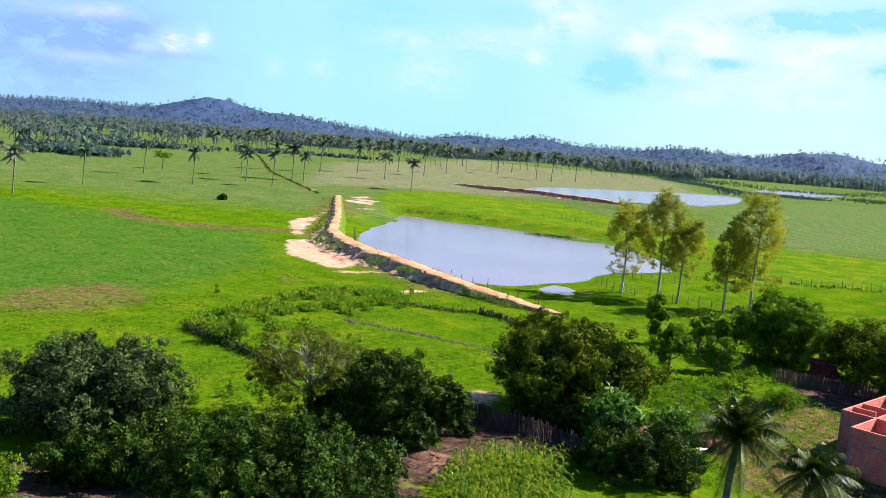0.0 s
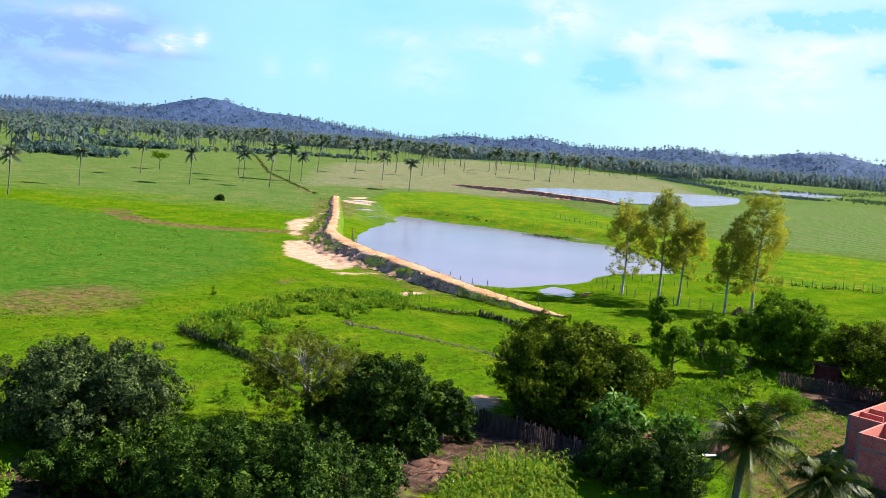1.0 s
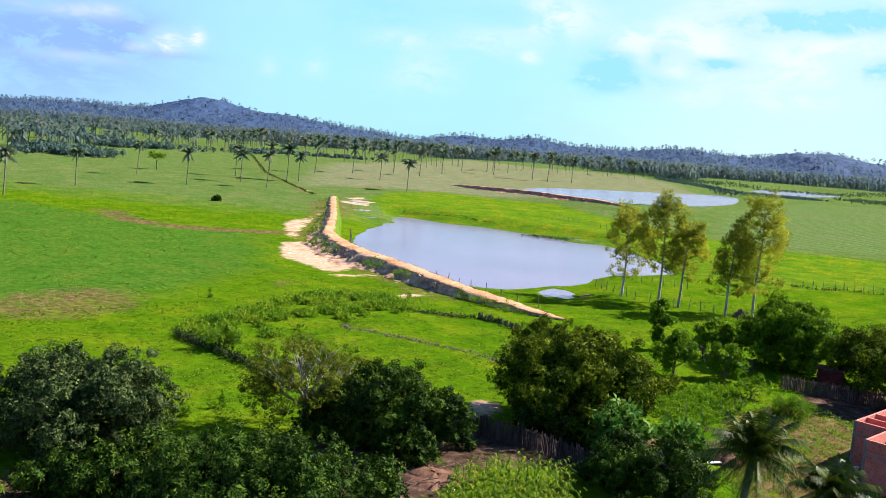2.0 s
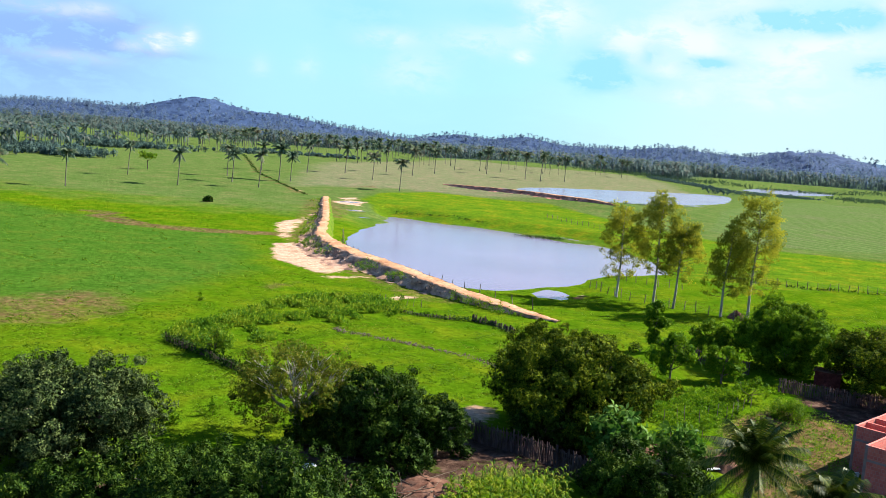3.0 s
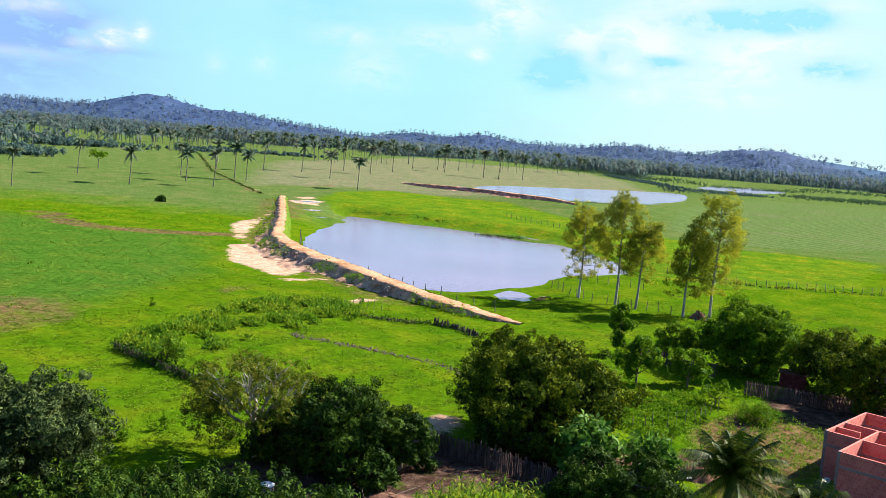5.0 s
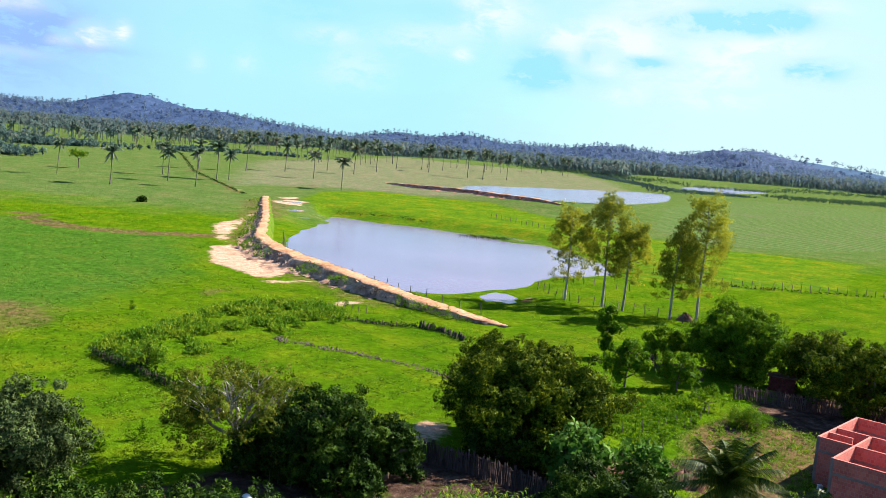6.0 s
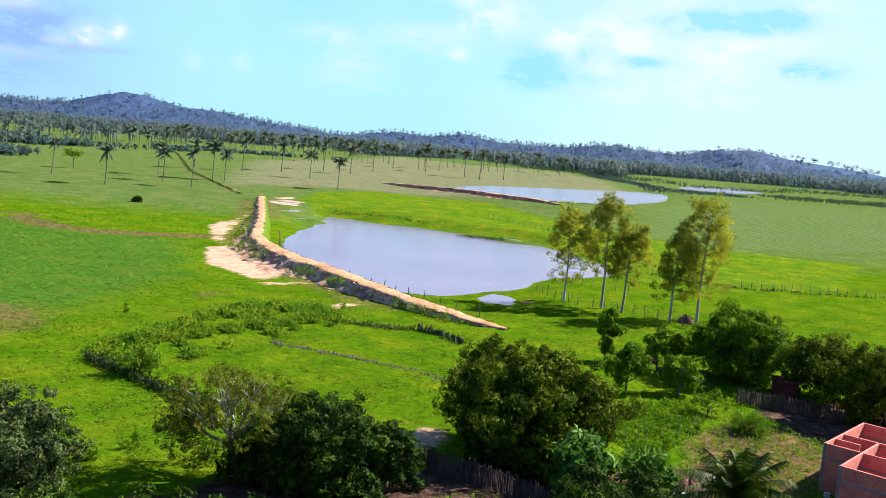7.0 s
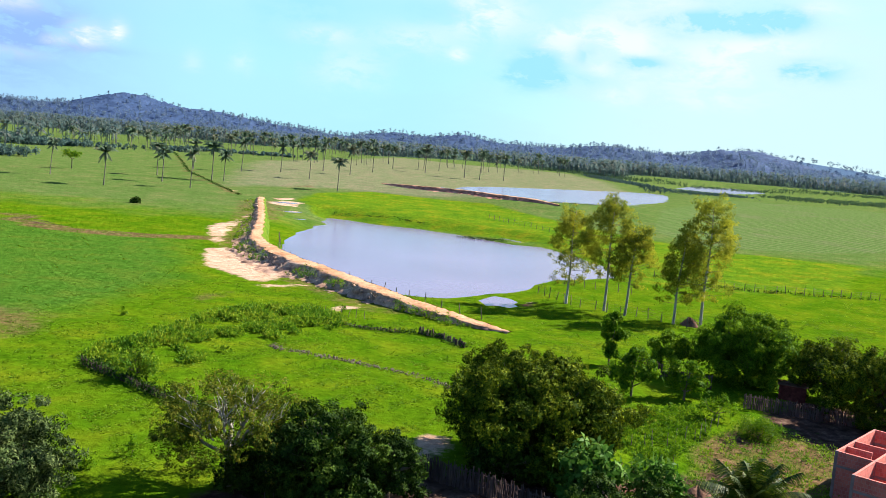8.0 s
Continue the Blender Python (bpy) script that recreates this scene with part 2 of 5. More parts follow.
def brick_material():
    m = bpy.data.materials.new("hollow_brick")
    m.use_nodes = True
    t = m.node_tree
    add, link = nodes_of(t)
    b = t.nodes["Principled BSDF"]
    b.inputs["Roughness"].default_value = 0.9
    co = add("ShaderNodeTexCoord")
    sp = add("ShaderNodeSeparateXYZ"); link(co.outputs["Object"], sp.inputs[0])
    sm = add("ShaderNodeMath"); sm.operation = "ADD"
    link(sp.outputs["X"], sm.inputs[0]); link(sp.outputs["Y"], sm.inputs[1])
    cb = add("ShaderNodeCombineXYZ"); link(sm.outputs[0], cb.inputs["X"]); link(sp.outputs["Z"], cb.inputs["Y"])
    br = add("ShaderNodeTexBrick", Scale=1.0)
    br.inputs["Color1"].default_value = (0.40, 0.075, 0.055, 1)
    br.inputs["Color2"].default_value = (0.50, 0.125, 0.085, 1)
    br.inputs["Mortar"].default_value = (0.40, 0.16, 0.13, 1)
    br.inputs["Mortar Size"].default_value = 0.012
    br.inputs["Brick Width"].default_value = 0.2
    br.inputs["Row Height"].default_value = 0.2
    link(cb.outputs[0], br.inputs["Vector"])
    n = add("ShaderNodeTexNoise", Scale=1.3, Detail=5.0)
    link(co.outputs["Object"], n.inputs["Vector"])
    mr = add("ShaderNodeMapRange"); mr.inputs[3].default_value, mr.inputs[4].default_value = 0.65, 1.25
    link(n.outputs["Fac"], mr.inputs[0])
    mu = add("ShaderNodeVectorMath"); mu.operation = "SCALE"
    link(br.outputs["Color"], mu.inputs[0]); link(mr.outputs[0], mu.inputs["Scale"])
    link(mu.outputs[0], b.inputs["Base Color"])
    bu = add("ShaderNodeBump", Strength=0.4, Distance=0.02)
    link(br.outputs["Fac"], bu.inputs["Height"]); bu.invert = True
    link(bu.outputs[0], b.inputs["Normal"])
    return m


M["brick"] = brick_material()


def water_material(name, colour, rough, bump):
    m = bpy.data.materials.new(name)
    m.use_nodes = True
    add, link = nodes_of(m.node_tree)
    b = m.node_tree.nodes["Principled BSDF"]
    b.inputs["Roughness"].default_value = rough
    b.inputs["IOR"].default_value = 1.17
    geo = add("ShaderNodeNewGeometry")
    n0 = add("ShaderNodeTexNoise", Scale=0.03, Detail=3.0)
    link(geo.outputs["Position"], n0.inputs["Vector"])
    r = add("ShaderNodeValToRGB")
    r.color_ramp.elements[0].position, r.color_ramp.elements[0].color = 0.35, (*[c * 0.8 for c in colour], 1)
    r.color_ramp.elements[1].position, r.color_ramp.elements[1].color = 0.65, (*colour, 1)
    link(n0.outputs["Fac"], r.inputs[0]); link(r.outputs[0], b.inputs["Base Color"])
    n = add("ShaderNodeTexNoise", Scale=1.3, Detail=3.0)
    link(geo.outputs["Position"], n.inputs["Vector"])
    bu = add("ShaderNodeBump", Strength=bump, Distance=0.05)
    link(n.outputs["Fac"], bu.inputs["Height"]); link(bu.outputs[0], b.inputs["Normal"])
    return m


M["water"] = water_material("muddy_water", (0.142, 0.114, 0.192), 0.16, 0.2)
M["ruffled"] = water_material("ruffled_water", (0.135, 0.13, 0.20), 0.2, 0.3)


def ground_material():
    """Pasture in several greens; sand, bare soil and dry grass by zone, edges broken by noise; haze painted into the
    far zones.
    """
    m = bpy.data.materials.new("pasture")
    m.use_nodes = True
    t = m.node_tree
    add, link = nodes_of(t)
    b = t.nodes["Principled BSDF"]
    b.inputs["Roughness"].default_value = 0.95
    b.inputs["Specular IOR Level"].default_value = 0.0
    geo = add("ShaderNodeNewGeometry")
    pos = geo.outputs["Position"]

    def noise(scale, detail=6.0, rough=0.6, stretch=None):
        n = add("ShaderNodeTexNoise", Scale=scale, Detail=detail, Roughness=rough)
        if stretch:
            mp = add("ShaderNodeVectorMath"); mp.operation = "MULTIPLY"; mp.inputs[1].default_value = stretch
            link(pos, mp.inputs[0]); link(mp.outputs[0], n.inputs["Vector"])
        else:
            link(pos, n.inputs["Vector"])
        return n.outputs["Fac"]

    def ramp(fac, stops):
        r = add("ShaderNodeValToRGB")
        for i, (p, c) in enumerate(stops):
            e = r.color_ramp.elements[i] if i < 2 else r.color_ramp.elements.new(p)
            e.position, e.color = p, (*c, 1)
        link(fac, r.inputs[0])
        return r.outputs[0]

    def mix(fac, a, c):
        x = add("ShaderNodeMix"); x.data_type = "RGBA"
        link(fac, x.inputs[0]); link(a, x.inputs[6]); link(c, x.inputs[7])
        return x.outputs[2]

    def zone(name, wob, lo=0.35, hi=0.65, amount=0.7):
        a = add("ShaderNodeAttribute"); a.attribute_name = name
        ma = add("ShaderNodeMath"); ma.operation = "MULTIPLY_ADD"; ma.inputs[1].default_value = amount
        sb = add("ShaderNodeMath"); sb.operation = "SUBTRACT"; sb.inputs[1].default_value = 0.5
        link(wob, sb.inputs[0]); link(sb.outputs[0], ma.inputs[0]); link(a.outputs["Fac"], ma.inputs[2])
        mr = add("ShaderNodeMapRange"); mr.inputs[1].default_value, mr.inputs[2].default_value = lo, hi
        link(ma.outputs[0], mr.inputs[0])
        return mr.outputs[0]

    def patchy(name, wob, lo, hi):
        a = add("ShaderNodeAttribute"); a.attribute_name = name
        mu = add("ShaderNodeMath"); mu.operation = "MULTIPLY"
        link(wob, mu.inputs[0]); link(a.outputs["Fac"], mu.inputs[1])
        mr = add("ShaderNodeMapRange"); mr.inputs[1].default_value, mr.inputs[2].default_value = lo, hi
        link(mu.outputs[0], mr.inputs[0])
        return mr.outputs[0]

    big, mid, small = noise(0.035), noise(0.22), noise(1.3, 7.0, 0.7)
    grass = ramp(mid, [(0.28, (0.029, 0.078, 0.002)), (0.5, (0.054, 0.103, 0.003)), (0.72, (0.092, 0.120, 0.005))])
    young = ramp(mid, [(0.3, (0.030, 0.080, 0.008)), (0.5, (0.041, 0.092, 0.010)), (0.72, (0.062, 0.094, 0.011))])
    marsh = ramp(mid, [(0.3, (0.040, 0.098, 0.006)), (0.5, (0.068, 0.120, 0.006)), (0.7, (0.124, 0.130, 0.008))])
    # pale, dry and plough: drier grass and soil, blued for painted distance haze
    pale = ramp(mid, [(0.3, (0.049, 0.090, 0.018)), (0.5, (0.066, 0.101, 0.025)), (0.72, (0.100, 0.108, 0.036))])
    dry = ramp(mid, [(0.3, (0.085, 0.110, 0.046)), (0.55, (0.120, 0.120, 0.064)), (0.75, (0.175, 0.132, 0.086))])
    rows = add("ShaderNodeTexWave", Scale=0.2, Distortion=3.0, Detail=5.0)
    rows.inputs["Detail Scale"].default_value = 1.2
    turn = add("ShaderNodeMapping"); turn.inputs["Rotation"].default_value = (0, 0, 0.62)
    link(pos, turn.inputs["Vector"]); link(turn.outputs[0], rows.inputs["Vector"])
    lines = ramp(rows.outputs["Fac"], [(0.1, (0.05706, 0.09756, 0.02393)), (0.5, (0.06811, 0.1068, 0.02945)), (0.9, (0.08468, 0.1123, 0.03866))])
    blotch = add("ShaderNodeMapRange"); blotch.inputs[1].default_value, blotch.inputs[2].default_value, blotch.inputs[4].default_value = 0.52, 0.72, 0.7
    link(noise(0.06, 8.0, 0.7), blotch.inputs[0])
    plough = mix(blotch.outputs[0], lines, ramp(mid, [(0.3, (0.078, 0.0975, 0.039)), (0.7, (0.1248, 0.0975, 0.0663))]))
    soil = ramp(small, [(0.3, (0.0312, 0.01794, 0.01326)), (0.55, (0.0624, 0.03744, 0.02808)), (0.75, (0.117, 0.078, 0.05616))])
    red = ramp(small, [(0.3, (0.0663, 0.05616, 0.01716)), (0.5, (0.1014, 0.0663, 0.02964)), (0.7, (0.1482, 0.0858, 0.04836))])
    sand = ramp(noise(0.5, 8.0, 0.7), [(0.3, (0.23, 0.13, 0.08)), (0.48, (0.38, 0.245, 0.165)), (0.72, (0.48, 0.33, 0.24))])
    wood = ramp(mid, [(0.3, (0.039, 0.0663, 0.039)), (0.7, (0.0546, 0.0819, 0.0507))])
    c = grass
    c = mix(zone("young", big), c, young)
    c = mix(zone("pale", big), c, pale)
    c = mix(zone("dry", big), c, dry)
    c = mix(zone("marsh", mid), c, marsh)
    c = mix(zone("plough", mid), c, plough)
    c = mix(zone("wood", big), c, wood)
    # slopes of the distant hills tinted blue, haze painted into the ground
    c = mix(zone("hillside_haze", mid), c, ramp(mid, [(0.3, (0.0468, 0.078, 0.1287)), (0.7, (0.0585, 0.0936, 0.1482))]))
    c = mix(patchy("red", noise(0.5, 8.0, 0.7), 0.3, 0.6), c, red)
    c = mix(patchy("soil", noise(0.6, 8.0, 0.65), 0.28, 0.42), c, soil)
    c = mix(patchy("sand", noise(0.26, 9.0, 0.76), 0.36, 0.46), c, sand)
    mr = add("ShaderNodeMapRange"); mr.inputs[1].default_value, mr.inputs[2].default_value, mr.inputs[3].default_value, mr.inputs[4].default_value = 0.3, 0.7, 0.62, 1.3
    link(small, mr.inputs[0])
    mu = add("ShaderNodeVectorMath"); mu.operation = "SCALE"
    link(c, mu.inputs[0]); link(mr.outputs[0], mu.inputs["Scale"])
    link(mu.outputs[0], b.inputs["Base Color"])
    bu = add("ShaderNodeBump", Strength=0.9, Distance=0.4)
    link(noise(0.9, 8.0, 0.7), bu.inputs["Height"]); link(bu.outputs[0], b.inputs["Normal"])
    return m


M["ground"] = ground_material()

# ---- helpers of this scene ----
rng = np.random.default_rng(7)


def fast_mesh(name, V, F, mat, smooth=False):
    """A mesh from arrays of corners and of faces, all with the same number of sides."""
    V, F = np.asarray(V, np.float32).reshape(-1, 3), np.asarray(F, np.int32)
    me = bpy.data.meshes.new(name)
    n, k = F.shape
    me.vertices.add(len(V)); me.vertices.foreach_set("co", V.ravel())
    me.loops.add(n * k); me.loops.foreach_set("vertex_index", F.ravel())
    me.polygons.add(n); me.polygons.foreach_set("loop_start", np.arange(n, dtype=np.int32) * k)
    me.update(calc_edges=True)
    me.validate()
    if smooth:
        me.polygons.foreach_set("use_smooth", np.ones(n, bool))
    if mat:
        me.materials.append(mat)
    return me


def part(name, me, parent, label=""):
    ob = new(name, me)
    ob.parent = parent
    return tagged(ob, label)


def joined(blocks):
    """Joins (V, F) pairs into one."""
    Vs, Fs, o = [], [], 0
    for V, F in blocks:
        Vs.append(V); Fs.append(np.asarray(F) + o); o += len(V)
    return np.concatenate(Vs), np.concatenate(Fs)


def tube(points, radii, sides=7):
    """A closed-sided tapering tube of quads along points."""
    P = np.asarray(points, float); R = np.asarray(radii, float)
    D = np.gradient(P, axis=0); D /= np.linalg.norm(D, axis=1)[:, None]
    ref = np.array([0.31, 0.95, 0.05]) if abs(D[0][2]) > 0.5 else np.array([0, 0, 1.0])
    A = np.cross(D, ref); A /= np.linalg.norm(A, axis=1)[:, None]
    B = np.cross(D, A)
    a = np.linspace(0, 2 * np.pi, sides, endpoint=False)
    V = (P[:, None] + R[:, None, None] * (np.cos(a)[None, :, None] * A[:, None] + np.sin(a)[None, :, None] * B[:, None])).reshape(-1, 3)
    F = []
    for i in range(len(P) - 1):
        for j in range(sides):
            k = (j + 1) % sides
            F.append((i * sides + j, i * sides + k, (i + 1) * sides + k, (i + 1) * sides + j))
    e = len(V)
    V = np.concatenate([V, P[-1:]])
    for j in range(0, sides):
        F.append(((len(P) - 1) * sides + j, (len(P) - 1) * sides + (j + 1) % sides, e, e))
    return V, np.array(F)


def unit(v):
    return v / np.maximum(np.linalg.norm(v, axis=-1, keepdims=True), 1e-9)


def leaves(C, N, length, width, droop=0.25, spread=0.9, r=None):
    """A four-cornered, slightly folded leaf at each centre C, leaning along N."""
    r = r or rng
    n = len(C)
    D = unit(N + spread * r.normal(size=(n, 3)) + np.array([0, 0, -droop]))
    S = unit(np.cross(D, r.normal(size=(n, 3))))
    U = np.cross(S, D)
    L = (length * r.uniform(0.6, 1.3, n))[:, None]
    W = (width * r.uniform(0.6, 1.3, n))[:, None]
    mid = C + D * L * 0.5
    V = np.stack([C, mid + S * W * 0.5 + U * W * 0.15, C + D * L - U * W * 0.15, mid - S * W * 0.5 + U * W * 0.15], 1).reshape(-1, 3)
    F = np.arange(n * 4).reshape(n, 4)
    return V, F


def smooth01(a, lo, hi):
    t = np.clip((a - lo) / (hi - lo), 0, 1)
    return t * t * (3 - 2 * t)


def inside(poly, X, Y):
    """Signed distance to a polygon, positive inside."""
    P = np.asarray(poly, float)
    d = np.full(X.shape, 1e9)
    odd = np.zeros(X.shape, bool)
    for (ax, ay), (bx, by) in zip(P, np.roll(P, -1, 0)):
        ex, ey = bx - ax, by - ay
        t = np.clip(((X - ax) * ex + (Y - ay) * ey) / (ex * ex + ey * ey + 1e-9), 0, 1)
        d = np.minimum(d, np.hypot(X - ax - t * ex, Y - ay - t * ey))
        c = (ay > Y) != (by > Y)
        odd ^= c & (X < ax + (Y - ay) / (by - ay + 1e-12) * ex)
    return np.where(odd, d, -d)


def along(line, X, Y):
    """Distance to an open line."""
    P = np.asarray(line, float)
    d = np.full(X.shape, 1e9)
    for (ax, ay), (bx, by) in zip(P[:-1], P[1:]):
        ex, ey = bx - ax, by - ay
        t = np.clip(((X - ax) * ex + (Y - ay) * ey) / (ex * ex + ey * ey + 1e-9), 0, 1)
        d = np.minimum(d, np.hypot(X - ax - t * ex, Y - ay - t * ey))
    return d


def waves(X, Y, size, seed=0.0):
    """Cheap smooth unevenness, about -1 to 1."""
    return (np.sin(X / size * 1.7 + seed) * np.cos(Y / size * 1.3 + 1.7 * seed) + 0.6 * np.sin(X / size * 3.1 - Y / size * 2.3 + seed * 2.1) + 0.4 * np.cos(X / size * 5.3 + Y / size * 4.1 + seed)) / 2


# ---- the land ----
POND = [(-29.6, 150), (-31.6, 160), (-32.8, 178), (-32.0, 190.5), (-33.8, 209), (-33.5, 219), (-28.2, 216.5), (-20.6, 210.5), (-12.6, 209.5), (-4.5, 204), (3.1, 198.8), (10.2, 192.4), (15, 190.5), (20, 180), (24, 165), (24, 150), (19, 145),
        (13.3, 140.7), (10.3, 134.3), (9.3, 130), (5.9, 123.6), (3.6, 120), (1.4, 117.6), (-1.4, 115.4), (-4.2, 115), (-8.0, 115.6), (-13.0, 121.6), (-18.0, 128), (-25.6, 141)]
POND2 = [(-6.0, 316.3), (-2.7, 339.5), (7.6, 364.7), (34.5, 400.0), (69.9, 446.5), (91, 470), (97, 452), (84, 390.7), (67.1, 332.1), (53.1, 302.3), (41.1, 288.4), (23.4, 279.1), (13.2, 292.1)]
POND3 = [(118, 535), (160, 665), (212, 750), (222, 722), (208, 645), (172, 560), (140, 505)]
PUDDLES = [[(1.8, 115.6), (2.4, 113.6), (3.2, 112.4), (4.2, 113.4), (5.6, 112.5), (6.7, 114.4), (5.9, 115.9), (6.6, 116.8), (6.2, 119.4), (4.6, 120.6), (3.4, 118.6)],
           [(-49.3, 226), (-46, 228.5), (-42, 227.5), (-42.5, 224.4), (-45.5, 223.8)], [(-43.5, 210.5), (-40, 212.5), (-37.8, 210), (-40.5, 208.7)], [(-38.6, 200.8), (-36.3, 202), (-35.2, 200.4), (-37, 199.6)],
           [(6.6, 200.6), (9.4, 199.0), (11.6, 194.8), (10.8, 194.0), (8.4, 197.4)]]
W1, W2, W3, WP = -0.5, 5.3, 7.6, (-0.51, 1.7, 0.85, 0.15, -0.2)
DAM = [(-52.6, 231, 2.4), (-50.6, 222, 2.3), (-45, 199.5, 2.1), (-39.9, 178.4, 2.0), (-34.9, 155.6, 1.9), (-32.9, 145.6, 1.8), (-30.0, 138.3, 1.75), (-25.8, 129.8, 1.7), (-22.2, 124.5, 1.6), (-17.3, 118.4, 1.5), (-12.7, 112.0, 1.4), (-7.8, 105.2, 1.2), (-4.9, 102.2, 1.0), (-1.6, 99.2, 0.8), (1.5, 96.9, 0.5), (4.9, 94.9, 0.15)]
HILLS = [(-640, 1180, 19, 230, 150), (-452, 1160, 27, 62, 120), (-345, 1160, 17, 60, 120), (-250, 1200, 9, 70, 120), (-110, 1250, 15, 50, 120), (-20, 1220, 18, 45, 110), (70, 1200, 11, 60, 120), (160, 1150, 16, 50, 110), (228, 1180, 13, 50, 120), (308, 1120, 25, 45, 100), (420, 1400, 31, 90, 160), (560, 1900, 42, 160, 200), (760, 1900, 17, 120, 200)]


def land(X, Y):
    """The height of the land."""
    X, Y = np.asarray(X, float), np.asarray(Y, float)
    Z = 1.6 * smooth01(Y, 120, 230) + 3.0 * np.clip((Y - 220) / 100, 0, 1) + 8 * np.clip((Y - 320) / 500, 0, 3)
    Z = Z - 0.7 * smooth01(X, 8, 18) * (1 - smooth01(Y, 66, 84))
    Z = Z + 0.12 * waves(X, Y, 6.0) + 0.05 * waves(X, Y, 1.9, 2.0) + 0.5 * waves(X, Y, 70, 1.0) * smooth01(Y, 200, 400)
    for hx, hy, a, sx, sy in HILLS:
        Z = Z + a * np.exp(-((X - hx) / sx) ** 2 - ((Y - hy) / sy) ** 2)
    for poly, wl in ((POND, W1), (POND2, W2), (POND3, W3), *zip(PUDDLES, WP)):
        near = inside(poly, X, Y)
        d = near + 0.5 * waves(X, Y, 3.0, 4.0)
        shore = wl - np.clip(d, -40, 4) * (0.09 if poly is POND else 0.06)
        w = 1 - smooth01(-near, 0, 30 if poly in (POND2, POND3) else 12 if poly is POND else 6)
        Z = np.where(near > -40, Z * (1 - w) + np.minimum(shore, np.maximum(Z, wl + 0.05)) * w, Z)
    return Z


def z_at(x, y):
    return float(land(np.array([x]), np.array([y]))[0])


def steps(*spans):
    out = []
    for a, b, s in spans:
        out += list(np.arange(a, b, s))
    return np.array(out + [spans[-1][1]])


gx = steps((-4500, -900, 300), (-900, -220, 20), (-220, -70, 5), (-70, 70, 1.4), (70, 220, 5), (220, 900, 20), (900, 4500, 300))
gy = steps((-600, -60, 90), (-60, 26, 6), (26, 235, 1.4), (235, 420, 4), (420, 1500, 18), (1500, 4800, 150))
GX, GY = np.meshgrid(gx, gy)
GZ = land(GX, GY)
nx, ny = len(gx), len(gy)
idx = np.arange(nx * ny).reshape(ny, nx)
F = np.stack([idx[:-1, :-1], idx[:-1, 1:], idx[1:, 1:], idx[1:, :-1]], -1).reshape(-1, 4)
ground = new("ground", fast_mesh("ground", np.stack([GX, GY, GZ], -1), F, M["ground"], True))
tagged(ground, "green cattle pasture with sandy, reddish and marshy patches", "pasture", kind="structure")

SAND = [[(-3.1, 56.8), (-2.6, 60), (-1.4, 62.0), (0.2, 61.0), (0.6, 57.5), (-1.2, 55.8)], [(-47.6, 168.4), (-45.2, 177), (-46.4, 191.4), (-46.7, 199), (-43.2, 184), (-41.6, 166), (-38.6, 150.8), (-37.2, 142), (-40.2, 146), (-44, 155.6)],
        [(-39.2, 138), (-35.5, 142.2), (-31.7, 134), (-28.2, 129), (-23.8, 120.4), (-21.4, 117.6), (-23.6, 111.8), (-26, 113.6), (-30.2, 117.8), (-33.6, 121), (-36.4, 128.5)],
        [(-25, 109.2), (-22.4, 112.4), (-19.9, 114.6), (-17.0, 115.0), (-16.2, 112.6), (-19.5, 111.4), (-22.9, 107.9)], [(-14.2, 99.3), (-12.7, 103.6), (-10.4, 104.6), (-10.3, 101.5), (-11.2, 99.3), (-13.0, 97.3)],
        [(-52, 236), (-46, 240), (-43, 236), (-48, 231)], [(7, 117.5), (9.5, 118.2), (9.2, 116.6), (6.8, 116)], [(-51, 224), (-46.5, 231), (-40.5, 229.5), (-41, 220), (-45.5, 217)], [(-45, 210), (-40, 214), (-36.8, 211), (-40.5, 207)], [(-67, 246), (-63, 250.5), (-62, 247.5), (-66, 244.5)]]
YOUNG = [(-130, 175), (-92, 158), (-60, 146), (-46, 150), (-37, 128), (-33, 112), (-36, 86), (-60, 62), (-110, 60)]
MARSH = [[(-45, 236), (-36, 216), (-10, 208), (14, 194), (24, 175), (26, 140), (40, 138), (60, 150), (80, 190), (50, 196), (30, 225), (5, 268), (-30, 282), (-44, 262)]]
DRY = [[(-70, 262), (-45, 285), (-8, 280), (22, 290), (40, 306), (80, 400), (70, 640), (-60, 700), (-100, 420)], [(13, 48), (13.2, 57), (15.2, 65.5), (18.6, 69.5), (21.6, 73), (24.5, 69.4), (26.5, 65.2), (21.5, 57), (22, 46)]]
PLOUGH = [(46, 232), (53, 203), (80, 212), (150, 260), (190, 420), (120, 420), (85, 350), (60, 290)]
SOIL = [[(-80, 163), (-74, 161), (-67, 153), (-63, 148.6), (-69, 147.6), (-76, 153)], [(17.5, 66), (19, 70.5), (20.5, 70), (19.5, 65)], [(-26, 30), (-22, 42), (-12, 49.5), (-9.5, 52.5), (-3, 53), (-1, 47), (-2.5, 38), (-3, 28)], [(15, 44), (17, 53), (20, 57), (24, 52), (30, 40), (20, 36)], [(23.0, 68), (22, 74), (26, 79), (40, 77), (40, 62), (26.3, 65.3)], [(9, 54), (10, 58), (14, 60), (17, 64), (19, 62), (14, 55)], [(-5, 45), (-4.5, 53), (-1.5, 56), (7, 57), (8, 48), (4.5, 48.6), (1, 48.5), (-1.8, 46)], [(6, 112.5), (6.6, 117), (9.6, 117.6), (9.8, 114)]]
RED = [[(-48, 66), (-48, 80), (-43.5, 88), (-36, 87), (-32.3, 79), (-36, 70)], [(-29, 98), (-27.5, 105), (-24, 105), (-24.4, 98.5), (-26.2, 96.5)], [(-62, 268), (-50, 290), (-46, 280)]]
